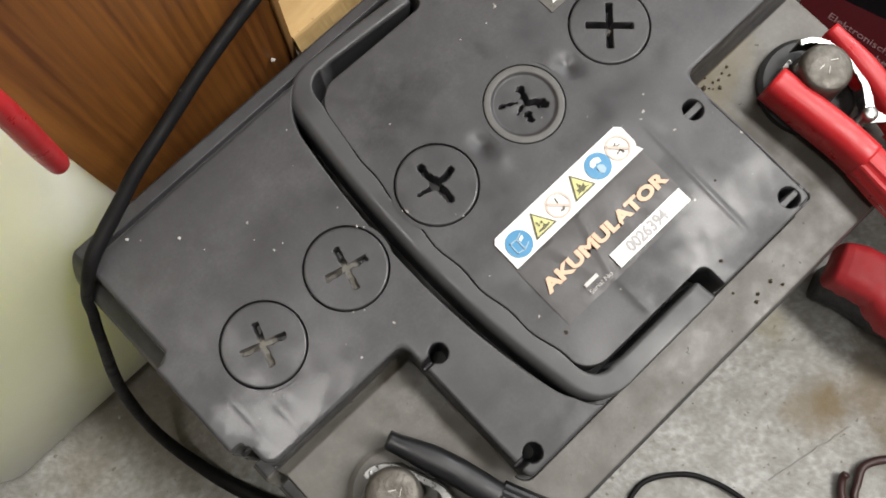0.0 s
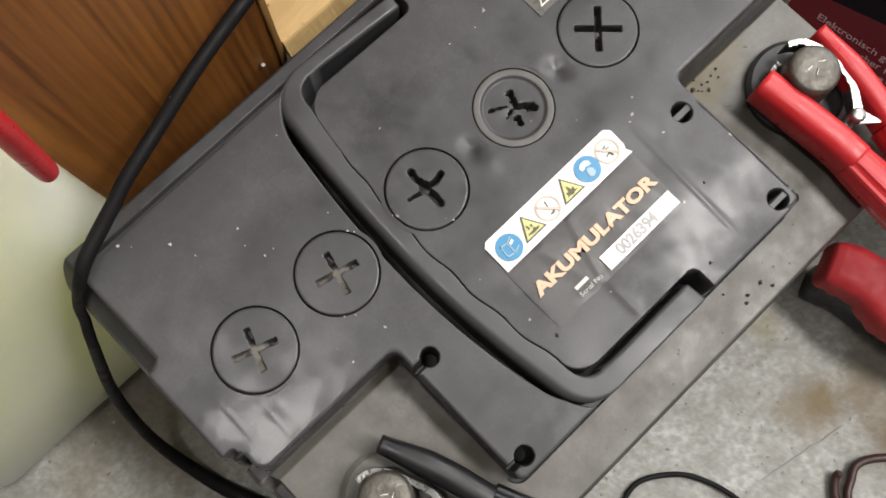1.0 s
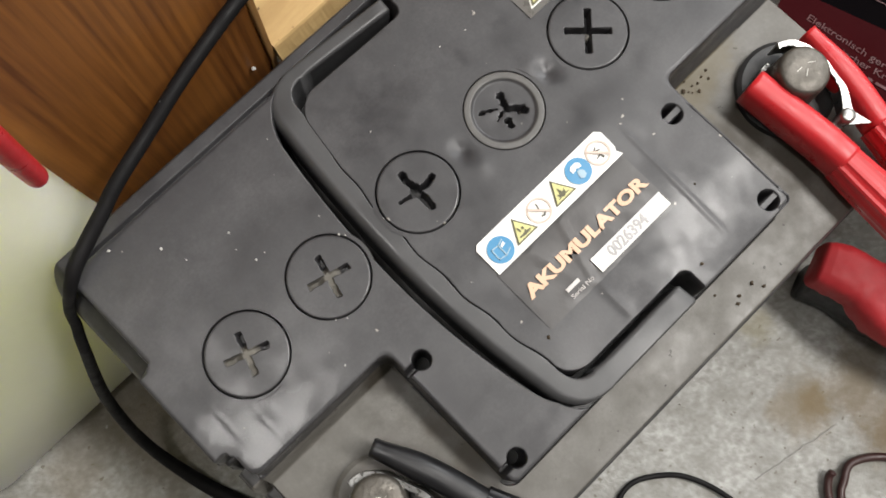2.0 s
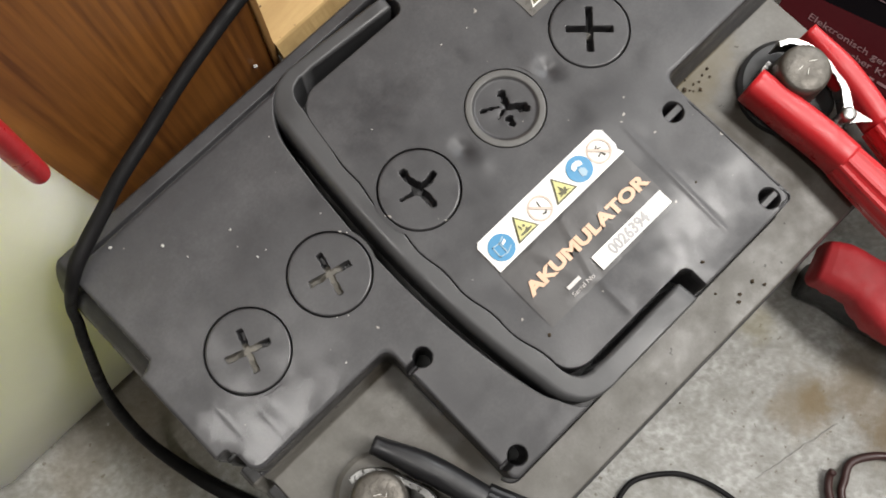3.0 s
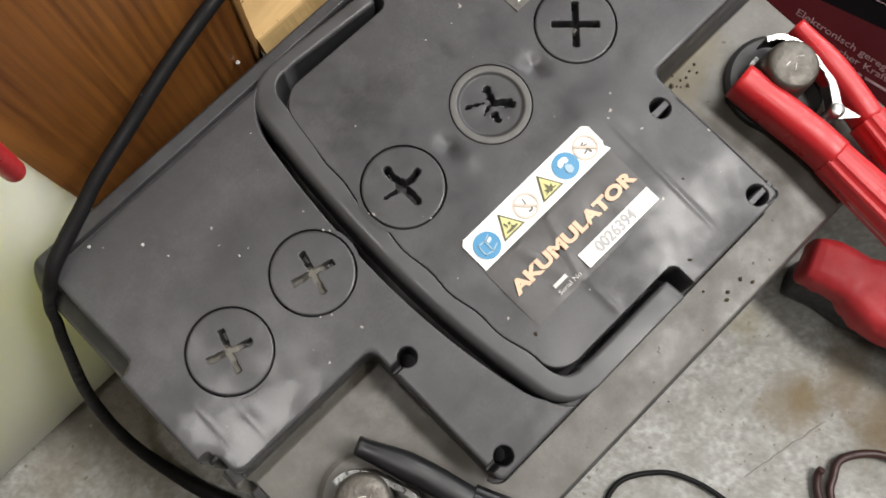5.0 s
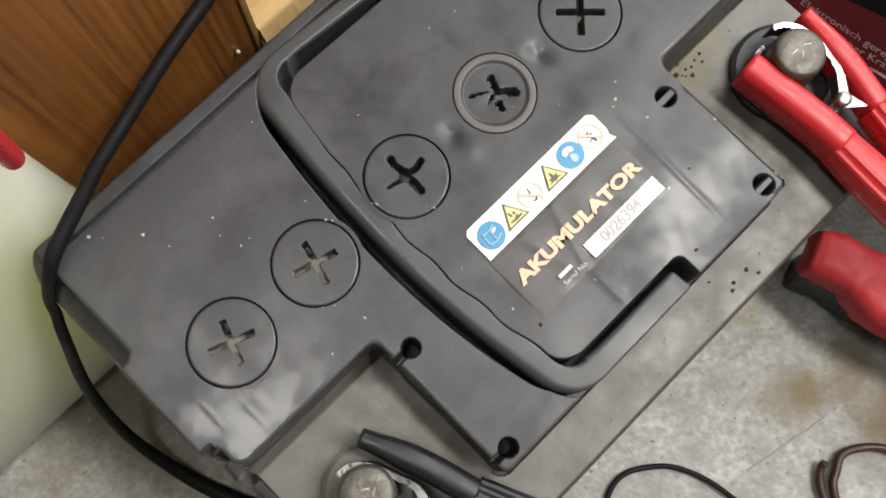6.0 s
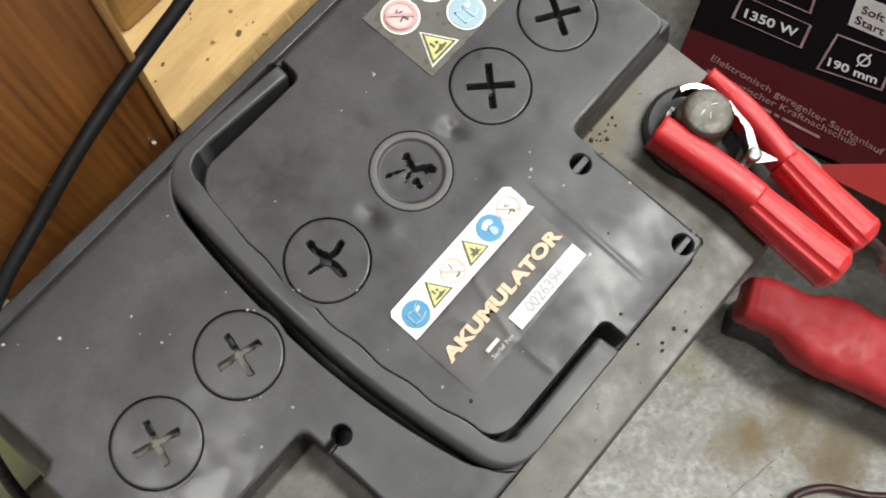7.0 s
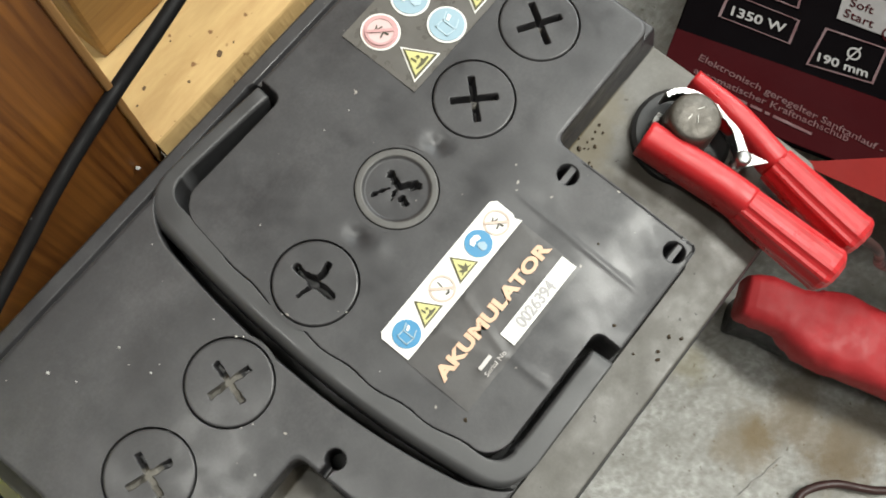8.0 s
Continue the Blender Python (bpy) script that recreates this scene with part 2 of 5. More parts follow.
BLUE_INK = plain("blue_ink", (0.05, 0.24, 0.44), 0.4)
PALE_BLUE = plain("faded_blue_ink", (0.31, 0.44, 0.52), 0.4)
PALER_BLUE = plain("pale_faded_blue_ink", (0.42, 0.55, 0.62), 0.4)
OLIVE_INK = plain("worn_olive_black_ink", (0.095, 0.088, 0.04), 0.45)
YELLOW_INK = plain("yellow_ink", (0.60, 0.57, 0.24), 0.4)
PINK_INK = plain("faded_red_ink", (0.56, 0.33, 0.33), 0.4)
PINK_PALE = plain("pale_pink_ink", (0.66, 0.49, 0.48), 0.4)
DARK_INK = plain("dark_ink", (0.06, 0.055, 0.04), 0.45)
BEIGE_INK = plain("faded_brown_ink", (0.58, 0.47, 0.40), 0.45)
GREY_INK = plain("grey_ink", (0.40, 0.39, 0.39), 0.5)
SILVER_INK = plain("pale_grey_ink", (0.55, 0.52, 0.50), 0.5)
CARD_BLACK = material("black_printed_card", (0.0028, 0.0022, 0.0026), 0.8, scale=20, fine=500, bump=0.05, spec=0.008)
CARD_RED = material("dark_red_printed_card", (0.028, 0.0028, 0.0038), 0.5, second=(0.022, 0.0022, 0.003), scale=20, fine=500, bump=0.05, spec=0.012)
CARD_BRIGHT = material("red_card", (0.20, 0.016, 0.014), 0.5, scale=20, fine=500, bump=0.05, spec=0.04)
CARD_LINE = plain("red_line_ink", (0.050, 0.010, 0.013), 0.6)
CARD_TEXT = plain("white_card_ink", (0.18, 0.172, 0.168), 0.6)
CARD_FIELD = plain("grey_card_ink", (0.13, 0.122, 0.12), 0.7)
CARD_FAINT = plain("pale_red_ink", (0.075, 0.024, 0.026), 0.7)
PLASTER = material("grey_plaster", (0.30, 0.285, 0.26), 0.9, scale=4, fine=60, bump=0.2, depth=0.002)
DIRT = plain("brown_dirt", (0.05, 0.035, 0.02), 0.9)
LINT = plain("pale_crumb", (0.42, 0.41, 0.39), 0.8)


# ---- mesh helpers ----
BASE = {}


def thing(name, at, label, category, group="", kind=""):
    ob = new(name)
    ob.empty_display_size = 0.02
    ob.location = at
    BASE[ob.name] = Vector(at)
    return tagged(ob, label, category, group, kind)


def link_mesh(name, me, mat, parent, label, smooth):
    for p in me.polygons:
        p.use_smooth = smooth
    if mat:
        me.materials.append(mat)
    ob = new(name, me)
    if parent is not None:
        base = BASE[parent.name]
        ob.parent = parent
        ob.matrix_parent_inverse = Matrix.Translation(-base)
        BASE[ob.name] = base if parent.type == "EMPTY" else Vector((0, 0, 0))
        if parent.type != "EMPTY":
            ob.matrix_parent_inverse = Matrix.Identity(4)
    BASE[ob.name] = Vector((0, 0, 0))
    return tagged(ob, label)


def part(name, bm, mat, parent, label="", smooth=False):
    bmesh.ops.recalc_face_normals(bm, faces=bm.faces[:])
    me = bpy.data.meshes.new(name)
    bm.to_mesh(me)
    bm.free()
    return link_mesh(name, me, mat, parent, label, smooth)


def box(x0, x1, y0, y1, z0, z1, bevel=0.0, seg=2, bm=None):
    own = bm is None
    bm = bm or bmesh.new()
    made = bmesh.ops.create_cube(bm, size=1.0, matrix=Matrix.LocRotScale(((x0 + x1) / 2, (y0 + y1) / 2, (z0 + z1) / 2), None, (x1 - x0, y1 - y0, z1 - z0)))
    if bevel and own:
        bmesh.ops.bevel(bm, geom=bm.edges[:], offset=bevel, segments=seg, affect="EDGES", profile=0.5)
    return bm


def prism(points, z0, z1, bevel=0.0):
    """A flat polygon with thickness."""
    bm = bmesh.new()
    low = [bm.verts.new((x, y, z0)) for x, y in points]
    top = [bm.verts.new((x, y, z1)) for x, y in points]
    bm.faces.new(top)
    bm.faces.new(low[::-1])
    for i in range(len(points)):
        j = (i + 1) % len(points)
        bm.faces.new((low[i], low[j], top[j], top[i]))
    if bevel:
        bmesh.ops.recalc_face_normals(bm, faces=bm.faces[:])
        bmesh.ops.bevel(bm, geom=[e for e in bm.edges], offset=bevel, segments=2, affect="EDGES", profile=0.5)
    return bm


def disc(cx, cy, r, n=40):
    return [(cx + r * math.cos(a * math.tau / n), cy + r * math.sin(a * math.tau / n)) for a in range(n)]


def ring(cx, cy, r0, r1, z0, z1, n=48):
    bm = bmesh.new()
    loops = []
    for r, z in ((r1, z0), (r1, z1), (r0, z1), (r0, z0)):
        loops.append([bm.verts.new((x, y, z)) for x, y in disc(cx, cy, r, n)])
    for k in range(4):
        a, b = loops[k], loops[(k + 1) % 4]
        for i in range(n):
            bm.faces.new((a[i], a[(i + 1) % n], b[(i + 1) % n], b[i]))
    return bm


def lathe(cx, cy, profile, n=48):
    """A body turned about an upright axis; profile: (radius, z) from the top's middle down."""
    bm = bmesh.new()
    loops = []
    for r, z in profile:
        loops.append([bm.verts.new((cx, cy, z))] if r < 1e-6 else [bm.verts.new((x, y, z)) for x, y in disc(cx, cy, r, n)])
    for a, b in zip(loops, loops[1:]):
        for i in range(n):
            j = (i + 1) % n
            if len(a) == 1:
                bm.faces.new((a[0], b[i], b[j]))
            elif len(b) == 1:
                bm.faces.new((a[i], b[0], a[j]))
            else:
                bm.faces.new((a[i], b[i], b[j], a[j]))
    return bm


def spline(points, per=10):
    """A smooth line through points (Catmull-Rom)."""
    p = [np.array(q, float) for q in points]
    p = [2 * p[0] - p[1]] + p + [2 * p[-1] - p[-2]]
    out = []
    for i in range(1, len(p) - 2):
        for k in range(per):
            t = k / per
            out.append(0.5 * (2 * p[i] + (p[i + 1] - p[i - 1]) * t + (2 * p[i - 1] - 5 * p[i] + 4 * p[i + 1] - p[i + 2]) * t * t
                              + (3 * p[i] - p[i - 1] - 3 * p[i + 1] + p[i + 2]) * t ** 3))
    out.append(p[-2])
    return out


def sweep(points, section, up=(0, 0, 1)):
    """Sweeps section(k, share) -> [(side, height)] along a line of points."""
    bm = bmesh.new()
    rings = []
    n = len(points)
    for k, q in enumerate(points):
        t = Vector(points[min(k + 1, n - 1)]) - Vector(points[max(k - 1, 0)])
        t.normalize()
        side = t.cross(Vector(up))
        side = side.normalized() if side.length > 1e-4 else Vector((1, 0, 0))
        high = side.cross(t).normalized()
        rings.append([bm.verts.new(Vector(q) + side * a + high * b) for a, b in section(k, k / (n - 1))])
    m = len(rings[0])
    for a, b in zip(rings, rings[1:]):
        for i in range(m):
            bm.faces.new((a[i], a[(i + 1) % m], b[(i + 1) % m], b[i]))
    bm.faces.new(rings[0][::-1])
    bm.faces.new(rings[-1])
    return bm


def tube(points, radius, n=12, per=10):
    line = spline([q[:3] for q in points], per)
    radii = np.interp(np.linspace(0, 1, len(line)), np.linspace(0, 1, len(points)), [q[3] if len(q) > 3 else radius for q in points])
    return sweep(line, lambda k, s: [(radii[k] * math.cos(a * math.tau / n), radii[k] * math.sin(a * math.tau / n)) for a in range(n)])


def text_mesh(words, x, y, z, angle, width, height, depth=0.00015, shear=0.0, bold=0.0):
    """Raised lettering that starts at (x, y), fitted to a width and a capital's height."""
    cu = bpy.data.curves.new("lettering", "FONT")
    cu.body, cu.size, cu.extrude, cu.resolution_u, cu.offset = words, 1.0, 0.0, 3, bold
    ob = new("lettering", cu)
    me = bpy.data.meshes.new_from_object(ob.evaluated_get(bpy.context.evaluated_depsgraph_get()))
    bpy.data.objects.remove(ob)
    bpy.data.curves.remove(cu)
    co = np.array([v.co[:] for v in me.vertices])
    lo, hi = co.min(0), co.max(0)
    sx, sy = width / (hi[0] - lo[0]), height / 0.73
    me.transform(pose(x, y, z, 0, 0, angle) @ Matrix(((sx, shear * sy, 0, -lo[0] * sx), (0, sy, 0, 0), (0, 0, 1, 0), (0, 0, 0, 1))))
    bm = bmesh.new()
    bm.from_mesh(me)
    bpy.data.meshes.remove(me)
    made = bmesh.ops.extrude_face_region(bm, geom=bm.faces[:])
    bmesh.ops.translate(bm, verts=[v for v in made["geom"] if isinstance(v, bmesh.types.BMVert)], vec=(0, 0, depth))
    return bm


def sheet(points, z, mat, name, parent, label="", thick=0.00025):
    return part(name, prism(points, z, z + thick), mat, parent, label)


def quad(x0, x1, y0, y1):
    return [(x0, y0), (x1, y0), (x1, y1), (x0, y1)]


# ---- the floor, and an added room out of view: walls, ceiling, window ----
def room():
    bm = bmesh.new()
    bmesh.ops.create_grid(bm, x_segments=120, y_segments=120, size=2.0)
    for v in bm.verts:
        v.co.z = 0.0006 * noise.noise(v.co * 9.0) - 0.0006
    bm2 = part("floor", bm, CONCRETE, None, smooth=True)
    tagged(bm2, "worn grey concrete floor with rusty stains", "floor", kind="structure")
    # unseen enclosure, added to close off the sky and bounce the lamps
    X0, X1, Y0, Y1, H, T = -1.8, 1.8, -1.8, 1.8, 2.4, 0.12
    for name, b in (("wall_west", (X0 - T, X0, Y0 - T, Y1 + T, -0.01, H)), ("wall_north", (X0, X1, Y1, Y1 + T, -0.01, H)), ("wall_south", (X0, X1, Y0 - T, Y0, -0.01, H))):
        tagged(part(name, box(*b), PLASTER, None), "plain grey plastered wall, added out of view", "wall", kind="structure")
    bm = box(X1, X1 + T, Y0 - T, -0.5, -0.01, H)
    box(X1, X1 + T, 0.8, Y1 + T, -0.01, H, bm=bm)
    box(X1, X1 + T, -0.5, 0.8, -0.01, 1.0, bm=bm)
    box(X1, X1 + T, -0.5, 0.8, 2.0, H, bm=bm)
    tagged(part("wall_east", bm, PLASTER, None), "plain grey plastered wall with a window opening, added out of view", "wall", kind="structure")
    tagged(part("ceiling", box(X0 - T, X1 + T, Y0 - T, Y1 + T, H, H + 0.1), PLASTER, None), "plain plastered ceiling, added out of view", "ceiling", kind="structure")


room()


# ---- the car battery ----
TOP, LEDGE, RIM = 0.190, 0.1705, 0.181
X_END, Y_LOW, Y_HIGH = 0.1258, -0.0830, 0.0908
CAPS = [(-0.0947, -19, 3), (-0.0597, -15, 3), (-0.0200, -4, 1), (0.0198, 22, 2), (0.0598, -44, 0), (0.0953, -32, 0)]
CAP_Y, CAP_R = 0.0236, 0.0135


def smooth_step(a, b, v):
    t = np.clip((v - a) / (b - a), 0, 1)
    return t * t * (3 - 2 * t)


def rounded(x, y, x0, x1, y0, y1, r):
    """Signed distance to a rectangle with round corners, negative inside."""
    qx, qy = np.abs(x - (x0 + x1) / 2) - (x1 - x0) / 2 + r, np.abs(y - (y0 + y1) / 2) - (y1 - y0) / 2 + r
    return np.hypot(np.maximum(qx, 0), np.maximum(qy, 0)) + np.minimum(np.maximum(qx, qy), 0) - r


def bow(y):
    """How far the bar of the handle's channel bends inward from its middle."""
    up, down = 0.0045 * ((y - 0.008) / 0.056) ** 2, 0.0052 * np.minimum(((y - 0.008) / 0.050) ** 2, 1.6)
    return np.where(y > 0.008, up, down)


def bar_in(y):
    """The wavy inner side of the handle's bar."""
    return -0.0343 + 0.0046 * np.minimum(((y - 0.012) / 0.055) ** 2, 1.5) + 0.0005 * np.sin(y * 310 + 2.0) * smooth_step(0.055, 0.035, y)


def arm_slope(x):
    """The upper arm runs slightly askew."""
    return -0.0030 * np.clip((x + 0.020) / 0.038, 0, 1.1)


def bump_at(x, y, cx, cy, rx, ry):
    return np.exp(-(((x - cx) / rx) ** 2 + ((y - cy) / ry) ** 2))


def lid_height(x, y):
    left = smooth_step(0.0405, 0.0430, y)
    tab = smooth_step(0.0040, 0.0022, y)
    a = rounded(np.where(x < 0, x - 0.0056 * np.maximum(left, tab), x), y, -0.1248, 0.1195, -0.0066, 0.0815, 0.005)
    b = rounded(x, y, -0.0637, 0.0665, -0.0638, 0.0770, 0.003)
    k = 0.004
    h = np.clip(0.5 + 0.5 * (b - a) / k, 0, 1)
    d = b + (a - b) * h - k * h * (1 - h)
    low = LEDGE + (RIM - LEDGE) * smooth_step(-0.010, -0.006, y) + 0.0030 * smooth_step(0.070, 0.077, y)
    z = TOP - (TOP - low) * smooth_step(-0.00055, 0.00055, d)
    z = z - 0.0004 * smooth_step(-0.0018, 0.0, d) * (d < 0.001)
    # dark joint at the foot of the lid's front edge, and the fine groove beside the plus pocket
    z = z - 0.0060 * smooth_step(0.0, 0.0005, d) * smooth_step(0.0018, 0.0012, d) * (y < -0.061)
    z = z - 0.0014 * smooth_step(-0.0018, -0.0014, b) * smooth_step(-0.0006, -0.0010, b) * (x > 0.060) * smooth_step(-0.016, -0.020, y)
    # fine groove along the foot of the rear rim, and the skirt that falls away at the end
    z = z - 0.0018 * smooth_step(0.0004, 0.0012, d) * smooth_step(0.0034, 0.0024, d) * (y > 0.079)
    z = z - 0.0140 * tab * smooth_step(-0.1186, -0.1200, x)
    z = z - (0.0100 + 0.0030 * smooth_step(0.070, 0.077, y)) * smooth_step(-0.1190, -0.1270, x) * left
    # channel of the folded handle
    outer = rounded(x - bow(y), y, -0.0452, 0.0800, -0.0680, 0.0850, 0.020)
    stop = np.where(y < 0, x - 0.0235, x - 0.0197)
    inner = rounded(x - bar_in(y), y - arm_slope(x) * 0.35 * (y > 0), 0.0, 0.1200, -0.0543, 0.0734, 0.0085)
    inside = np.maximum(outer, -inner)
    near = np.clip(0.5 + 0.5 * (inside - stop) / 0.004, 0, 1)
    chan = stop + (inside - stop) * near + 0.004 * near * (1 - near)
    soft = 0.0005 + 0.0013 * smooth_step(0.066, 0.072, y) * (y < 0.0775) * (x > -0.024)
    z = np.minimum(z, np.where(y < -0.0652, z, z - (z - 0.1600) * smooth_step(0.0005, 0.0005 - 2 * soft, chan)))
    # key-shaped holes at the edges of the terminal pockets
    for cx, cy, s, web in ((-0.0570, -0.0160, -1, 0), (-0.0572, -0.0580, -1, 0), (0.0588, -0.0160, 1, 1), (0.0597, -0.0580, 1, 1)):
        hole = np.hypot(x - cx, y - cy) - (0.0031 if web else 0.0027)
        slot = rounded(x, y, min(cx, cx + s * 0.012), max(cx, cx + s * 0.012), cy - 0.0010, cy + 0.0010, 0.0005)
        if web:
            dep = 0.028 * smooth_step(0.0005, -0.0005, hole)
            z = z - dep
            bar = rounded(x, y, cx - 0.0045, cx + 0.0060, cy - 0.0014, cy + 0.0008, 0.0004)
            z = np.maximum(z, (TOP - 0.0006) * (bar < 0.0001))
        else:
            z = z - 0.028 * smooth_step(0.0005, -0.0005, hole)
            cut = smooth_step(0.0005, -0.0005, slot)
            z = np.where(cut > 0, np.minimum(z, z - (z - 0.178) * cut), z)
    # seats below the screw caps
    for cx, _, _ in CAPS:
        z = z - 0.012 * smooth_step(0.0147, 0.0142, np.hypot(x - cx, y - CAP_Y))
    # shallow panels, ribs and mould marks
    z = z + 0.00018 * np.exp(-((x - 0.0425 - 0.03 * (y + 0.03)) / 0.0011) ** 2) * smooth_step(-0.0600, -0.052, y) * smooth_step(-0.004, -0.012, y)
    z = z + 0.00006 * (bump_at(x, y, -0.1135, 0.010, 0.0010, 0.013) + 0.7 * bump_at(x, y, -0.1045, 0.003, 0.0009, 0.009)) * (d < -0.001)
    z = z - 0.014 * smooth_step(0.0006, -0.0006, rounded(x, y, -0.1300, -0.1200, 0.0012, 0.0056, 0.001))
    for px_, py_, s in ((0.0000, 0.0235, -0.0011), (0.0395, 0.0232, -0.0011), (0.001, 0.0155, 0.0003), (0.037, 0.0290, 0.0004)):
        z = z + s * bump_at(x, y, px_, py_, 0.0030, 0.0034)
    # ridge between the label and the channel
    z = z + 0.00035 * np.exp(-((x - 0.0002) / 0.0016) ** 2) * smooth_step(-0.0545, -0.050, y) * smooth_step(-0.036, -0.042, y)
    calm = np.ones_like(x)
    for cx, _, _ in CAPS:
        calm = calm * smooth_step(0.0165, 0.034, np.hypot(x - cx, y - CAP_Y))
    dice = np.random.RandomState(5)
    for _ in range(9):
        a, wave, ph = dice.uniform(0, math.tau), dice.uniform(0.022, 0.075), dice.uniform(0, math.tau)
        z = z + calm * 0.0016 * wave * np.sin((x * math.cos(a) + y * math.sin(a)) * math.tau / wave + ph)
    # sunken, wavy corner
    z = z - 0.0002 * bump_at(x, y, -0.1060, 0.0020, 0.0070, 0.0070) + 0.0002 * bump_at(x, y, -0.1000, 0.0055, 0.004, 0.005) - 0.0002 * bump_at(x, y, -0.1150, 0.0130, 0.004, 0.007)
    # rounded outer edge
    e = rounded(x, y, -X_END, X_END, Y_LOW, Y_HIGH, 0.006)
    return z - 0.003 * smooth_step(-0.0022, 0.0, e) ** 2


def lid():
    nx, ny = 903, 631
    xs, ys = np.linspace(-X_END, X_END, nx), np.linspace(Y_LOW, Y_HIGH, ny)
    x, y = np.meshgrid(xs, ys)
    # round the plan's corners by pulling the outermost points in
    r = 0.006
    ox, oy = np.abs(x) - (X_END - r), np.abs(y - (Y_LOW + Y_HIGH) / 2) - ((Y_HIGH - Y_LOW) / 2 - r)
    far = np.hypot(ox, oy)
    pull = np.where((ox > 0) & (oy > 0) & (far > 0), np.maximum(ox, oy) / np.maximum(far, 1e-9), 1.0)
    x2 = np.where(pull < 1, np.sign(x) * ((X_END - r) + ox * pull), x)
    cy = (Y_LOW + Y_HIGH) / 2
    y2 = np.where(pull < 1, cy + np.sign(y - cy) * (((Y_HIGH - Y_LOW) / 2 - r) + oy * pull), y)
    z = lid_height(x2, y2)
    x2 = x2 - 0.0019 * smooth_step(0.0405, 0.0430, y2) * smooth_step(-0.1190, -X_END, x2)
    verts = np.stack([x2.ravel(), y2.ravel(), z.ravel()], 1)
    idx = np.arange(nx * ny).reshape(ny, nx)
    quads = np.stack([idx[:-1, :-1], idx[:-1, 1:], idx[1:, 1:], idx[1:, :-1]], -1).reshape(-1, 4)
    edge = np.concatenate([idx[0, :], idx[1:, -1], idx[-1, -2::-1], idx[-2:0:-1, 0]])
    skirt = verts[edge].copy()
    skirt[:, 2] = 0.150
    n0 = len(verts)
    m = len(edge)
    wall = np.stack([edge, n0 + np.arange(m), n0 + (np.arange(m) + 1) % m, np.roll(edge, -1)], 1)
    me = bpy.data.meshes.new("lid")
    me.from_pydata(np.concatenate([verts, skirt]).tolist(), [], np.concatenate([quads, wall]).tolist())
    zq, zlow = z.ravel()[quads].max(1), z.ravel()[quads].min(1)
    me.materials.append(BLACK_PP)
    me.materials.append(LEDGE_DUST)
    mid = verts[quads].mean(1)
    grimy = (mid[:, 0] < -0.0640) & (mid[:, 1] > -0.0100) & (mid[:, 1] < -0.0055) & (zq < 0.1790)
    dusty = np.concatenate([(((zq < 0.1712) & (zlow > 0.1698) & (mid[:, 1] < -0.006)) | grimy).astype(int), np.zeros(m, int)])
    me.polygons.foreach_set("material_index", dusty.tolist())
    return me


battery = thing("car_battery", (0, 0.005, 0), "black plastic car battery with folded carrying handle, dusty, on concrete", "car battery")
part("case", box(-0.1200, 0.1200, -0.0765, 0.0885, 0.0005, 0.168, 0.004), CASE_PP, battery)
battery_lid = link_mesh("lid", lid(), None, battery, "dusty black moulded lid with pockets", True)


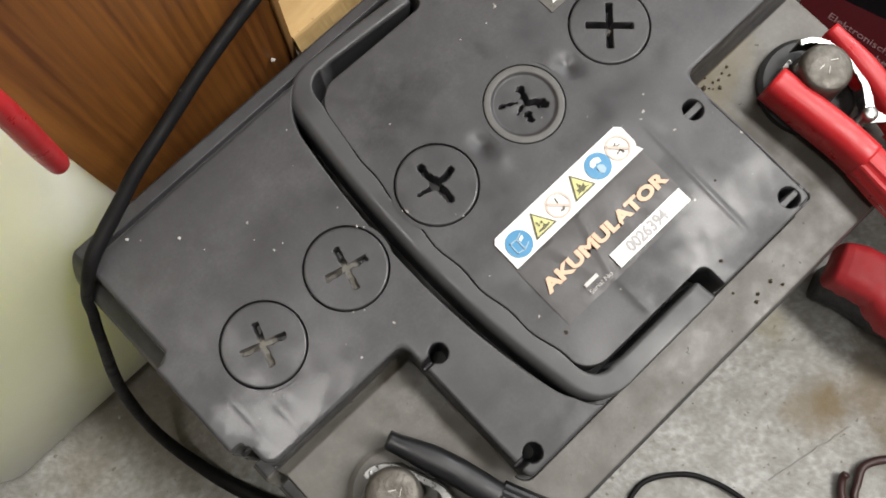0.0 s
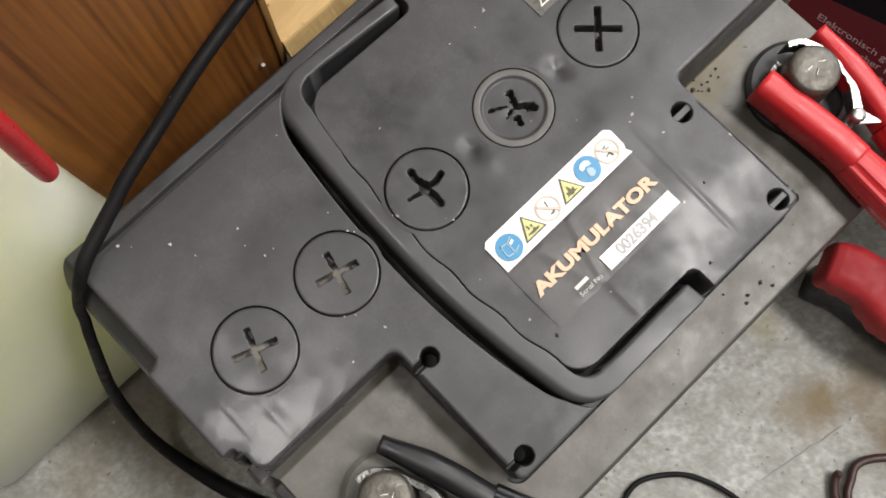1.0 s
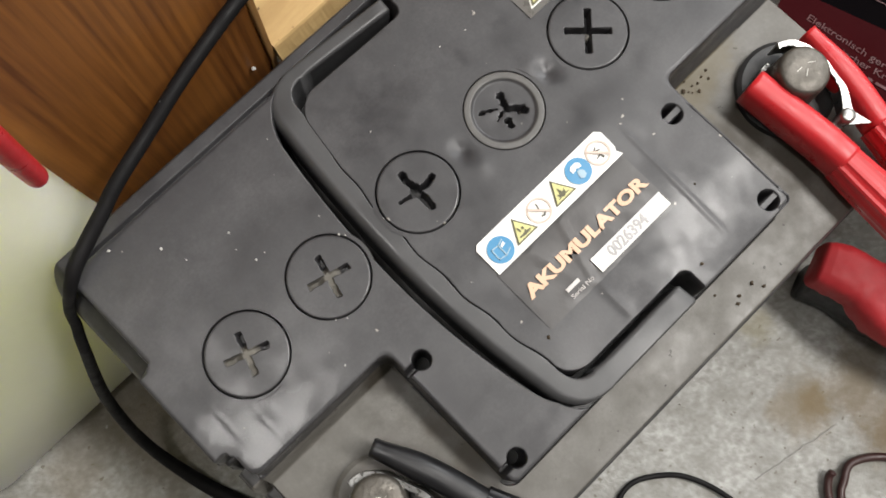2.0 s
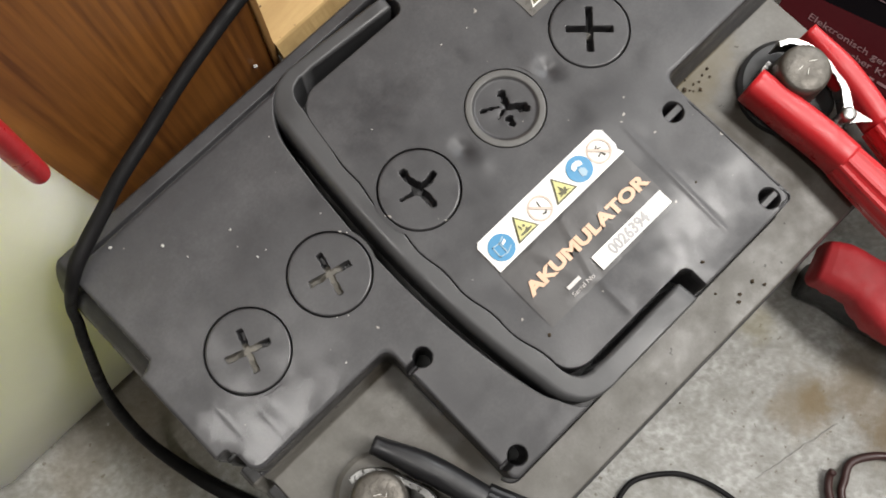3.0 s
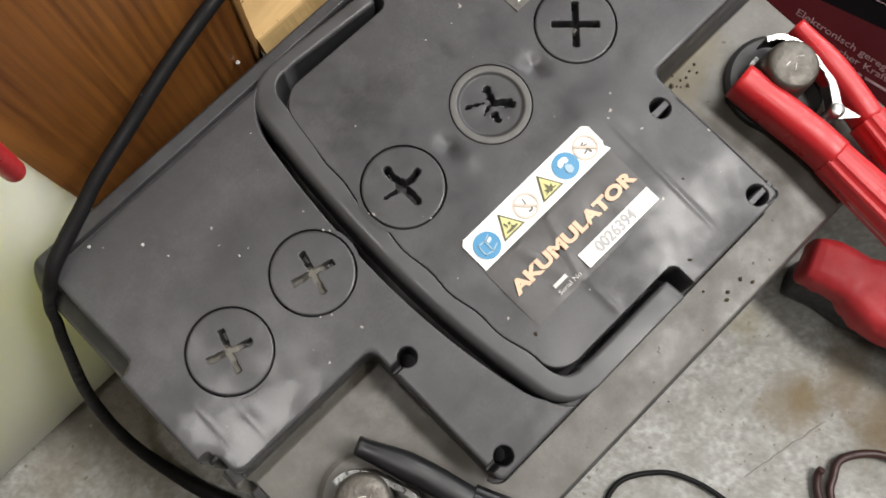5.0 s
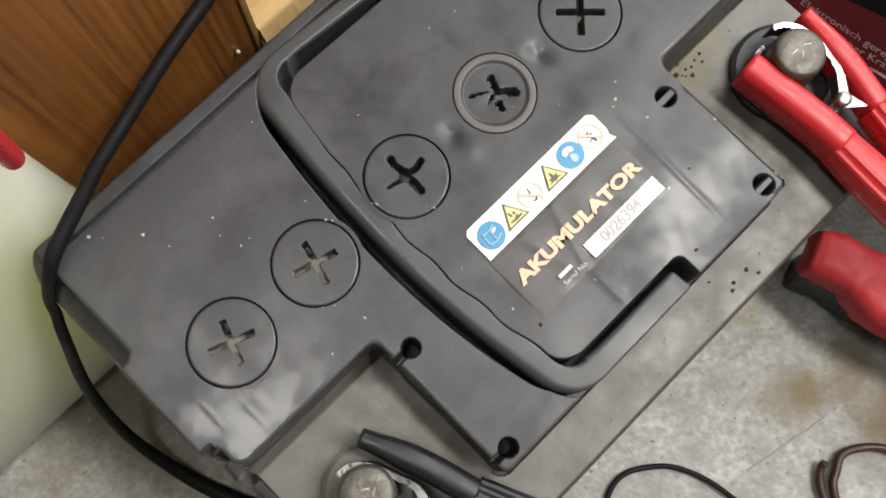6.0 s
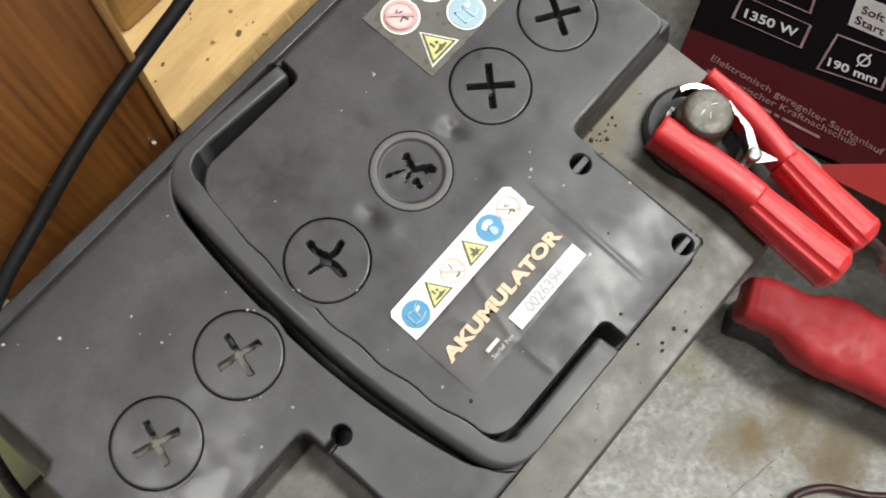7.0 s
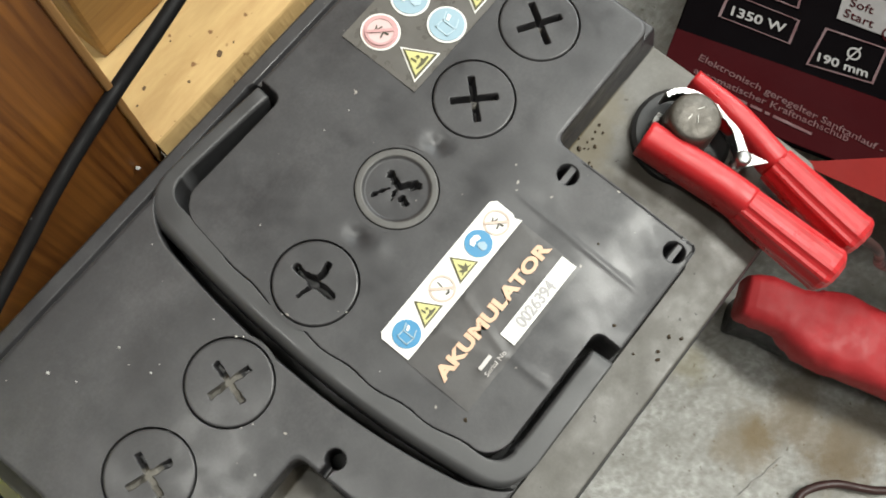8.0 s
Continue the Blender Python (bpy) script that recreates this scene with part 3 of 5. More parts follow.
def cap(cx, angle, kind):
    """A round screw cap with a cross slot, and the collar round it."""
    n, steps = 192, 56
    drop = 0.0009 if kind == 2 else 0.0
    rad = np.concatenate([[0.0], np.linspace(0.0004, CAP_R - 0.0001, steps)])
    th = np.arange(n) * math.tau / n
    rr, tt = np.meshgrid(rad[1:], th, indexing="ij")
    c, s = math.cos(radians(angle)), math.sin(radians(angle))
    lx, ly = rr * np.cos(tt), rr * np.sin(tt)
    ax, ay = lx * c + ly * s, -lx * s + ly * c
    half, wide = (0.0072, 0.00085) if kind == 3 else (0.0078, 0.00095)
    slot = np.minimum(rounded(ax, ay, -half, half, -wide, wide, 0.0002), rounded(ax, ay, -wide, wide, -half, half, 0.0002))
    if kind == 2:
        slot = np.full_like(rr, 1.0)
        for x0, y0, x1, y1, r in ((0.0010, 0.0004, 0.0029, 0.0050, 0.0009), (0.0014, 0.0, 0.0053, -0.0044, 0.0011), (-0.0021, -0.0050, -0.0015, -0.0033, 0.0009), (-0.0066, 0.0050, -0.0017, 0.0020, 0.0002), (0.0, 0.0, -0.0042, -0.0010, 0.0002)):
            t = np.clip(((lx - x0) * (x1 - x0) + (ly - y0) * (y1 - y0)) / ((x1 - x0) ** 2 + (y1 - y0) ** 2), 0, 1)
            slot = np.minimum(slot, np.hypot(lx - x0 - t * (x1 - x0), ly - y0 - t * (y1 - y0)) - r)
        slot = slot + 0.0004 * np.sin(ax * 1450 + 0.7) * np.sin(ay * 1700 + 0.3) + 0.00018 * np.sin(ax * 4100 + ay * 2600)
    elif kind == 1:
        slot = np.hypot(lx, ly - 0.0006) - 0.0019
        for x0, y0, x1, y1, r in ((0.0, 0.0076, 0.0, 0.001, 0.0010), (0.0, 0.0, 0.0, -0.0062, 0.0012), (0.0022, 0.0, 0.0068, 0.0003, 0.0009), (-0.0010, 0.0003, -0.0066, 0.0012, 0.0004)):
            t = np.clip(((lx - x0) * (x1 - x0) + (ly - y0) * (y1 - y0)) / ((x1 - x0) ** 2 + (y1 - y0) ** 2), 0, 1)
            slot = np.minimum(slot, np.hypot(lx - x0 - t * (x1 - x0), ly - y0 - t * (y1 - y0)) - r)
        slot = slot + 0.0003 * np.sin(ax * 950 + 1) * np.sin(ay * 1150 + 2) + 0.0001 * np.sin(ax * 2700 + 1.7) * np.sin(ay * 3700)
    z = np.full_like(rr, TOP + 0.0001)
    deep = {0: 0.0065, 1: 0.0085, 2: 0.0065, 3: 0.0044}[kind]
    if kind == 3:
        fill = smooth_step(0.0010, 0.0050, np.hypot(ax - 0.0006, ay + 0.0006)) * np.where(ay < -0.0012, 0.45, 1.0) * np.where(ax < -0.0012, 0.75, 1.0)
        deep = deep * np.clip(fill, 0.16, 1.0)
        slot = slot + 0.00018 * np.sin(ax * 1700 + 1) * np.sin(ay * 2100 + cx * 90)
    z -= deep * smooth_step(0.00025, -0.00025, slot)
    web = np.hypot(lx + 0.0004, ly + 0.0003)
    z += (0.0017 if kind == 0 else 0.0) * smooth_step(0.0022, 0.0012, web) * (slot < 0)
    if kind == 2:
        z -= 0.0006 * smooth_step(0.0114, 0.0100, rr)
        z += 0.0002 * smooth_step(0.0108, 0.0116, rr) + 0.00008 * np.sin(tt * 3 + 1) * smooth_step(0.009, 0.004, rr)
    z -= 0.00015 * smooth_step(CAP_R - 0.0005, CAP_R - 0.0002, rr)
    z -= drop * 0.3
    v = [(cx, CAP_Y, float(z[0].mean()))] + np.stack([cx + lx.ravel(), CAP_Y + ly.ravel(), z.ravel()], 1).tolist()
    v += [(cx + (CAP_R - 0.0002) * math.cos(a), CAP_Y + (CAP_R - 0.0002) * math.sin(a), TOP - 0.011) for a in th]
    f = [(0, 1 + i, 1 + (i + 1) % n) for i in range(n)]
    for k in range(steps):
        for i in range(n):
            j = (i + 1) % n
            f.append((1 + k * n + i, 1 + (k + 1) * n + i, 1 + (k + 1) * n + j, 1 + k * n + j))
    me = bpy.data.meshes.new("screw_cap")
    me.from_pydata(v, [], f)
    # dust has settled in the shallow arms of the slots
    me.materials.append(BLACK_PP)
    me.materials.append(SLOT_DUST)
    if kind == 3:
        low = (slot < 0.0002) & (deep < 0.0034)
    else:
        low = (slot < 0.0) & (np.hypot(lx + 0.0004, ly + 0.0003) < 0.0016) & (kind == 0)
    if kind == 2:
        me.materials[1] = WORN_PP
        low = rr > 0.0110
    settled = np.concatenate([np.full(n, bool(kind == 3)), (low[:-1] & low[1:]).ravel(), np.zeros(n, bool)])
    me.polygons.foreach_set("material_index", settled.astype(int).tolist())
    ob = link_mesh("screw_cap", me, None, battery, {0: "black screw cap with cross slot", 1: "black screw cap with a damaged cross slot", 2: "recessed screw cap with a broken cross slot", 3: "black screw cap with dust-filled cross slot"}[kind], True)
    gap = 0.00052 if kind != 2 else 0.0003
    prof = [(CAP_R + gap - 0.0002, TOP - 0.011), (CAP_R + gap - 0.00005, TOP - 0.00015), (CAP_R + gap + 0.0001, TOP + 0.000008), (CAP_R + 0.0019, TOP + 0.000008)]
    part("cap_seat", lathe(cx, CAP_Y, prof, 96), BLACK_PP, battery)
    return ob


for cx, ang, kd in CAPS:
    cap(cx, ang, kd)


def handle():
    """The U-shaped carrying handle, folded flat into its channel."""
    def bez(a, b, c, n):
        return [tuple((1 - t) ** 2 * np.array(a) + 2 * t * (1 - t) * np.array(b) + t * t * np.array(c)) for t in np.linspace(0, 1, n)]

    def side(bar, y_hi, y_lo, rad_hi, rad_lo, x_arm_hi, x_arm_lo):
        high = lambda x: y_hi + float(arm_slope(np.array(x)))
        start = bar(y_hi - rad_hi) + rad_hi
        pts = [(x, high(x)) for x in np.linspace(x_arm_hi, start, 10)]
        pts += bez((start, high(start)), (bar(y_hi - rad_hi), high(start)), (bar(y_hi - rad_hi), y_hi - rad_hi), 14)
        pts += [(bar(y), y) for y in np.linspace(y_hi - rad_hi, y_lo + rad_lo, 60)[1:-1]]
        pts += bez((bar(y_lo + rad_lo), y_lo + rad_lo), (bar(y_lo + rad_lo * 0.4), y_lo), (bar(y_lo + rad_lo) + rad_lo, y_lo), 14)
        return pts + [(x, y_lo) for x in np.linspace(bar(y_lo + rad_lo) + rad_lo, x_arm_lo, 10)]

    out = side(lambda y: -0.0417 + 0.72 * float(bow(np.array(y))), 0.0838, -0.0641, 0.015, 0.0165, 0.0170, 0.0180)
    inn = side(lambda y: float(bar_in(np.array(y))) + 0.0002 + 0.0006 * float(smooth_step(0.048, 0.056, np.array(y))), 0.0786, -0.0562, 0.0080, 0.0085, 0.0165, 0.0172)
    bm = bmesh.new()
    rows = []
    top = TOP - 0.0001
    for (ox, oy), (ix, iy) in zip(out, inn):
        o, i = Vector((ox, oy, 0)), Vector((ix, iy, 0))
        w = (i - o).normalized()
        across = w.x ** 2
        wide, fall = 0.0009 + across * 0.0024, 0.0008 + across * 0.0030
        bi, sink = 0.0012 - across * 0.0009, 0.0014 - across * 0.0011
        prof = [(o + w * 0.001, 0.1612), (o, 0.1614), (o, 0.1622), (o, top - fall - 0.0030), (o, top - fall - 0.0006)]
        prof += [(o + w * wide * (1 - math.cos(a)), top - fall * (1 - math.sin(a))) for a in (0.15, 0.4, 0.65, 0.9, 1.15, 1.4)] + [(o + w * (wide + 0.0004), top), (i - w * (bi + 0.0005), top - 0.0001)]
        prof += [(i - w * bi * (1 - math.cos(a)), top - 0.0001 - sink * (1 - math.sin(a))) for a in (1.4, 1.1, 0.8, 0.5, 0.2)] + [(i, top - sink - 0.0006), (i, top - sink - 0.003), (i, 0.1622), (i, 0.1614), (i - w * 0.001, 0.1612)]
        rows.append([(p, z) for p, z in prof])
    # blunt rounded ends
    for at, way in ((0, 1), (-1, 1)):
        ends = []
        mid = (rows[at][0][0] + rows[at][-1][0]) / 2
        for out_by, keep, sink in ((0.0007, 0.93, 0.0004), (0.0012, 0.76, 0.0014)):
            ends.append([(mid + (p - mid) * keep + Vector((out_by * way, 0, 0)), min(z, top - sink)) for p, z in rows[at]])
        rows = ends[::-1] + rows if at == 0 else rows + ends
    m = len(rows[0])
    rows = [[bm.verts.new((p.x, p.y, z)) for p, z in row] for row in rows]
    for a, c in zip(rows, rows[1:]):
        for k in range(m):
            bm.faces.new((a[k], a[(k + 1) % m], c[(k + 1) % m], c[k]))
    bm.faces.new(rows[0])
    bm.faces.new(rows[-1][::-1])
    return bm


part("carrying_handle", handle(), HANDLE_PP, battery, "smooth black folding handle", True)

# terminal posts in their pockets
POSTS = ((0.1016, -0.0368), (-0.0968, -0.0378))
for k, (px_, py_) in enumerate(POSTS):
    big = 0.0175 if k == 0 else 0.0150
    part("bushing", lathe(px_, py_, [(0.0, 0.1745), (big - 0.0015, 0.1745), (big, 0.1735), (big, 0.1690)]), CASE_PP if k == 0 else LEDGE_DUST, battery, smooth=False)
    part("terminal_post", lathe(px_, py_, [(0.0, 0.1912), (0.0035, 0.1912), (0.0074, 0.1914), (0.0085, 0.1905), (0.0088, 0.1885), (0.0094, 0.1735)]), LEAD, battery, "dull scratched lead terminal post", True)
    for i in range(3):
        a = 0.5 + i * 1.9 + k
        part("scratch", prism([(px_ + 0.003 * math.cos(a) - 0.0004 + dx * 0.7, py_ + 0.002 * math.sin(a) + dy) for dx, dy in ((0, 0), (0.0030, 0.0014 * (i - 1)), (0.0031, 0.0014 * (i - 1) + 0.00022), (0, 0.00022))], 0.1905, 0.19145), LEAD_BRIGHT, battery)


# ---- labels on the lid ----
def triangle(cx, cy, r):
    return [(cx + r * math.cos(radians(90 + 120 * k)), cy + r * math.sin(radians(90 + 120 * k))) for k in range(3)]


LZ = TOP + 0.0002
label = thing("battery_label", (0.008, -0.02, LZ), "battery label with safety symbols, product name and serial number", "label")


def creased_film(x0, x1, y0, y1, nx=110, ny=46):
    """A thin film that has lifted in soft creases."""
    bm = bmesh.new()
    rows = []
    for j in range(ny + 1):
        row = []
        for i in range(nx + 1):
            x, y = x0 + (x1 - x0) * i / nx, y0 + (y1 - y0) * j / ny
            fold = 0.00028 * math.exp(-((x - 0.0020 - 0.30 * (y + 0.028)) / 0.0016) ** 2) + 0.00022 * math.exp(-((x + 0.0050 + 0.25 * (y + 0.028)) / 0.0024) ** 2)
            fold += 0.00006 * (1 + noise.noise(Vector((x * 130, y * 130, 3.0)))) + 0.000012 * noise.noise(Vector((x * 600, y * 600, 8.0)))
            edge = min(i, nx - i, j, ny - j)
            row.append(bm.verts.new((x, y + (0.0004 * noise.noise(Vector((x * 300, 1, 1))) if edge == 0 else 0.0), LZ + (0.00003 + fold * min(1, edge / 3)))))
        rows.append(row)
    for a, b in zip(rows, rows[1:]):
        for i in range(nx):
            bm.faces.new((a[i], a[i + 1], b[i + 1], b[i]))
    return bm


part("film", creased_film(-0.0212, 0.0364, -0.0380, -0.0138), DARK_LABEL, label, "glossy dark label film, worn and creased", True)
UP = LZ + 0.0006
sheet([(-0.0206, -0.0142), (0.0368, -0.0141), (0.0358, -0.0118), (0.0366, -0.0105), (0.0368, -0.0040), (0.0350, -0.0022), (-0.0190, -0.0022), (-0.0205, -0.0036)], UP, WHITE_LABEL, "symbol_strip", label, "white strip with six safety symbols")
sheet(quad(0.0036, 0.0356, -0.0366, -0.0310), UP, WHITE_LABEL, "serial_strip", label)
Z2 = UP + 0.0003
part("product_name", text_mesh("AKUMULATOR", -0.0190, -0.0268, UP, 0, 0.0545, 0.0043, bold=0.05), GOLD_INK, label, "copper-gold lettering")
part("serial_number", text_mesh("0026394", 0.0096, -0.0356, Z2, 0, 0.0170, 0.0040, bold=0.03), GREY_INK, label)
part("caption", text_mesh("Serial No", -0.0092, -0.0362, UP, 0, 0.0095, 0.0016), SILVER_INK, label)
sheet(quad(-0.0090, -0.0035, -0.0335, -0.0322), UP, SILVER_INK, "caption_bar", label)


def shape(points, cx, cy, r):
    return [(cx + x * r, cy + y * r) for x, y in points]


def sign_blue(cx, cy, z, r, parent, ink, kind):
    pale = PALE_BLUE if ink is BLUE_INK else PALER_BLUE
    parent = sheet(disc(cx, cy, r), z, ink, "blue_sign", parent)
    if kind == "book":
        for pts in (((-0.60, -0.48), (0.05, -0.62), (0.05, -0.54), (-0.60, -0.40)), ((-0.60, -0.48), (-0.52, -0.48), (-0.46, 0.42), (-0.54, 0.42)), ((0.05, -0.62), (0.62, -0.40), (0.62, -0.31), (0.05, -0.53)),
                    ((0.02, -0.58), (0.10, -0.58), (0.10, 0.36), (0.02, 0.36)), ((-0.54, 0.34), (0.10, 0.28), (0.58, 0.46), (0.58, 0.55), (0.10, 0.37), (-0.54, 0.43))):
            sheet(shape(pts, cx, cy, r), z + 0.0003, pale, "book_line", parent)
        sheet(shape(((0.18, 0.02), (0.54, 0.12), (0.54, 0.34), (0.18, 0.22)), cx, cy, r), z + 0.0003, WHITE_LABEL, "page", parent)
    else:
        sheet(shape(((-0.42, 0.10), (-0.46, 0.40), (-0.20, 0.60), (0.20, 0.60), (0.46, 0.40), (0.42, 0.10), (0.10, 0.14), (0.0, 0.26), (-0.10, 0.14)), cx, cy, r), z + 0.0003, WHITE_LABEL, "goggles", parent)
        sheet(shape(((-0.10, 0.02), (0.12, 0.02), (0.34, -0.22), (0.30, -0.56), (0.0, -0.70), (-0.26, -0.52), (-0.22, -0.20)), cx, cy, r), z + 0.0003, pale, "chin", parent)


def sign_yellow(cx, cy, z, r, parent, marks, rim=None):
    parent = sheet(triangle(cx, cy, r), z, rim or OLIVE_INK, "warning_sign", parent)
    sheet(triangle(cx, cy, r * 0.80), z + 0.0003, YELLOW_INK, "yellow_field", parent)
    for pts in marks:
        sheet(shape(pts, cx, cy, r), z + 0.0006, OLIVE_INK, "warning_mark", parent)


def sign_ban(cx, cy, z, r, parent, ink, marks):
    parent = part("ban_ring", ring(cx, cy, r * 0.84, r, z, z + 0.00025), ink, parent)
    c, s = r * 0.86 * math.cos(radians(45)), r * 0.07
    for pts in marks:
        sheet(shape(pts, cx, cy, r), z, DARK_INK, "ban_mark", parent)
    sheet([(cx - c - s, cy + c - s), (cx + c - s, cy - c - s), (cx + c + s, cy - c + s), (cx - c + s, cy + c + s)], z + 0.0003, ink, "ban_bar", parent)


ACID = (((-0.44, -0.26), (-0.02, -0.34), (0.42, -0.30), (0.46, -0.20), (0.20, -0.16), (0.16, -0.02), (-0.02, -0.16), (-0.40, -0.18)), ((0.02, 0.06), (0.16, 0.02), (0.20, 0.16), (0.08, 0.22)), ((-0.18, -0.02), (-0.08, 0.04), (-0.12, 0.34), (-0.20, 0.32)))
BLAST = (((-0.48, -0.30), (-0.28, -0.20), (-0.34, 0.02), (-0.14, -0.06), (-0.04, 0.34), (0.08, -0.02), (0.30, 0.06), (0.22, -0.16), (0.48, -0.28), (0.14, -0.26), (0.0, -0.36), (-0.16, -0.26)),)
FLAME = (((-0.22, -0.50), (0.10, -0.60), (0.34, -0.36), (0.16, -0.12), (0.20, -0.34), (0.06, -0.46), (-0.12, -0.40)), ((0.02, 0.02), (0.10, 0.0), (0.20, 0.56), (0.12, 0.58)))
STROKES = (((-0.50, 0.34), (-0.10, 0.22), (0.14, 0.38), (0.16, 0.48), (-0.08, 0.36), (-0.48, 0.44)), ((-0.10, 0.16), (0.30, 0.06), (0.32, 0.14), (-0.06, 0.26)), ((-0.36, -0.36), (0.06, -0.24), (0.26, -0.06), (0.18, -0.04), (-0.02, -0.16), (-0.38, -0.26)), ((0.06, -0.58), (0.20, -0.54), (0.12, -0.26), (0.0, -0.26)))
sign_blue(-0.0146, -0.0087, Z2, 0.0045, label, BLUE_INK, "book")
sign_yellow(-0.0052, -0.0092, Z2, 0.0053, label, ACID)
sign_ban(0.0034, -0.0083, Z2, 0.0043, label, BEIGE_INK, FLAME)
sign_yellow(0.0127, -0.0090, Z2, 0.0053, label, BLAST)
sign_blue(0.0219, -0.0080, Z2, 0.0045, label, BLUE_INK, "goggles")
sign_ban(0.0309, -0.0082, Z2, 0.0043, label, BEIGE_INK, STROKES)

sticker = thing("warning_sticker", (0.075, 0.055, LZ), "clear square sticker with faded safety symbols on the lid", "sticker")
sheet(quad(0.0490, 0.1020, 0.0400, 0.0712), LZ, CLEAR_LABEL, "film", sticker)
for cx, cy, kind in ((0.0582, 0.0622, "ban"), (0.0742, 0.0625, "blue2"), (0.0902, 0.0625, "blue"), (0.0582, 0.0460, "tri"), (0.0745, 0.0470, "blue"), (0.0905, 0.0462, "tri")):
    if kind != "tri":
        sheet(disc(cx, cy, 0.0067), LZ + 0.0003, WHITE_LABEL, "sign_border", sticker)
    if kind == "ban":
        sheet(disc(cx, cy, 0.0060), LZ + 0.0006, PINK_INK, "faded_disc", sticker)
        sheet(disc(cx, cy, 0.0046), LZ + 0.0009, PINK_PALE, "pale_disc", sticker)
        sign_ban(cx, cy, LZ + 0.0012, 0.0052, sticker, PINK_INK, STROKES)
    elif kind == "tri":
        sheet(triangle(cx, cy, 0.0078), LZ + 0.0003, WHITE_LABEL, "sign_border", sticker)
        sign_yellow(cx, cy, LZ + 0.0006, 0.0068, sticker, ACID)
    else:
        sign_blue(cx, cy, LZ + 0.0006, 0.0060, sticker, PALE_BLUE, "book" if kind == "blue" else "goggles")


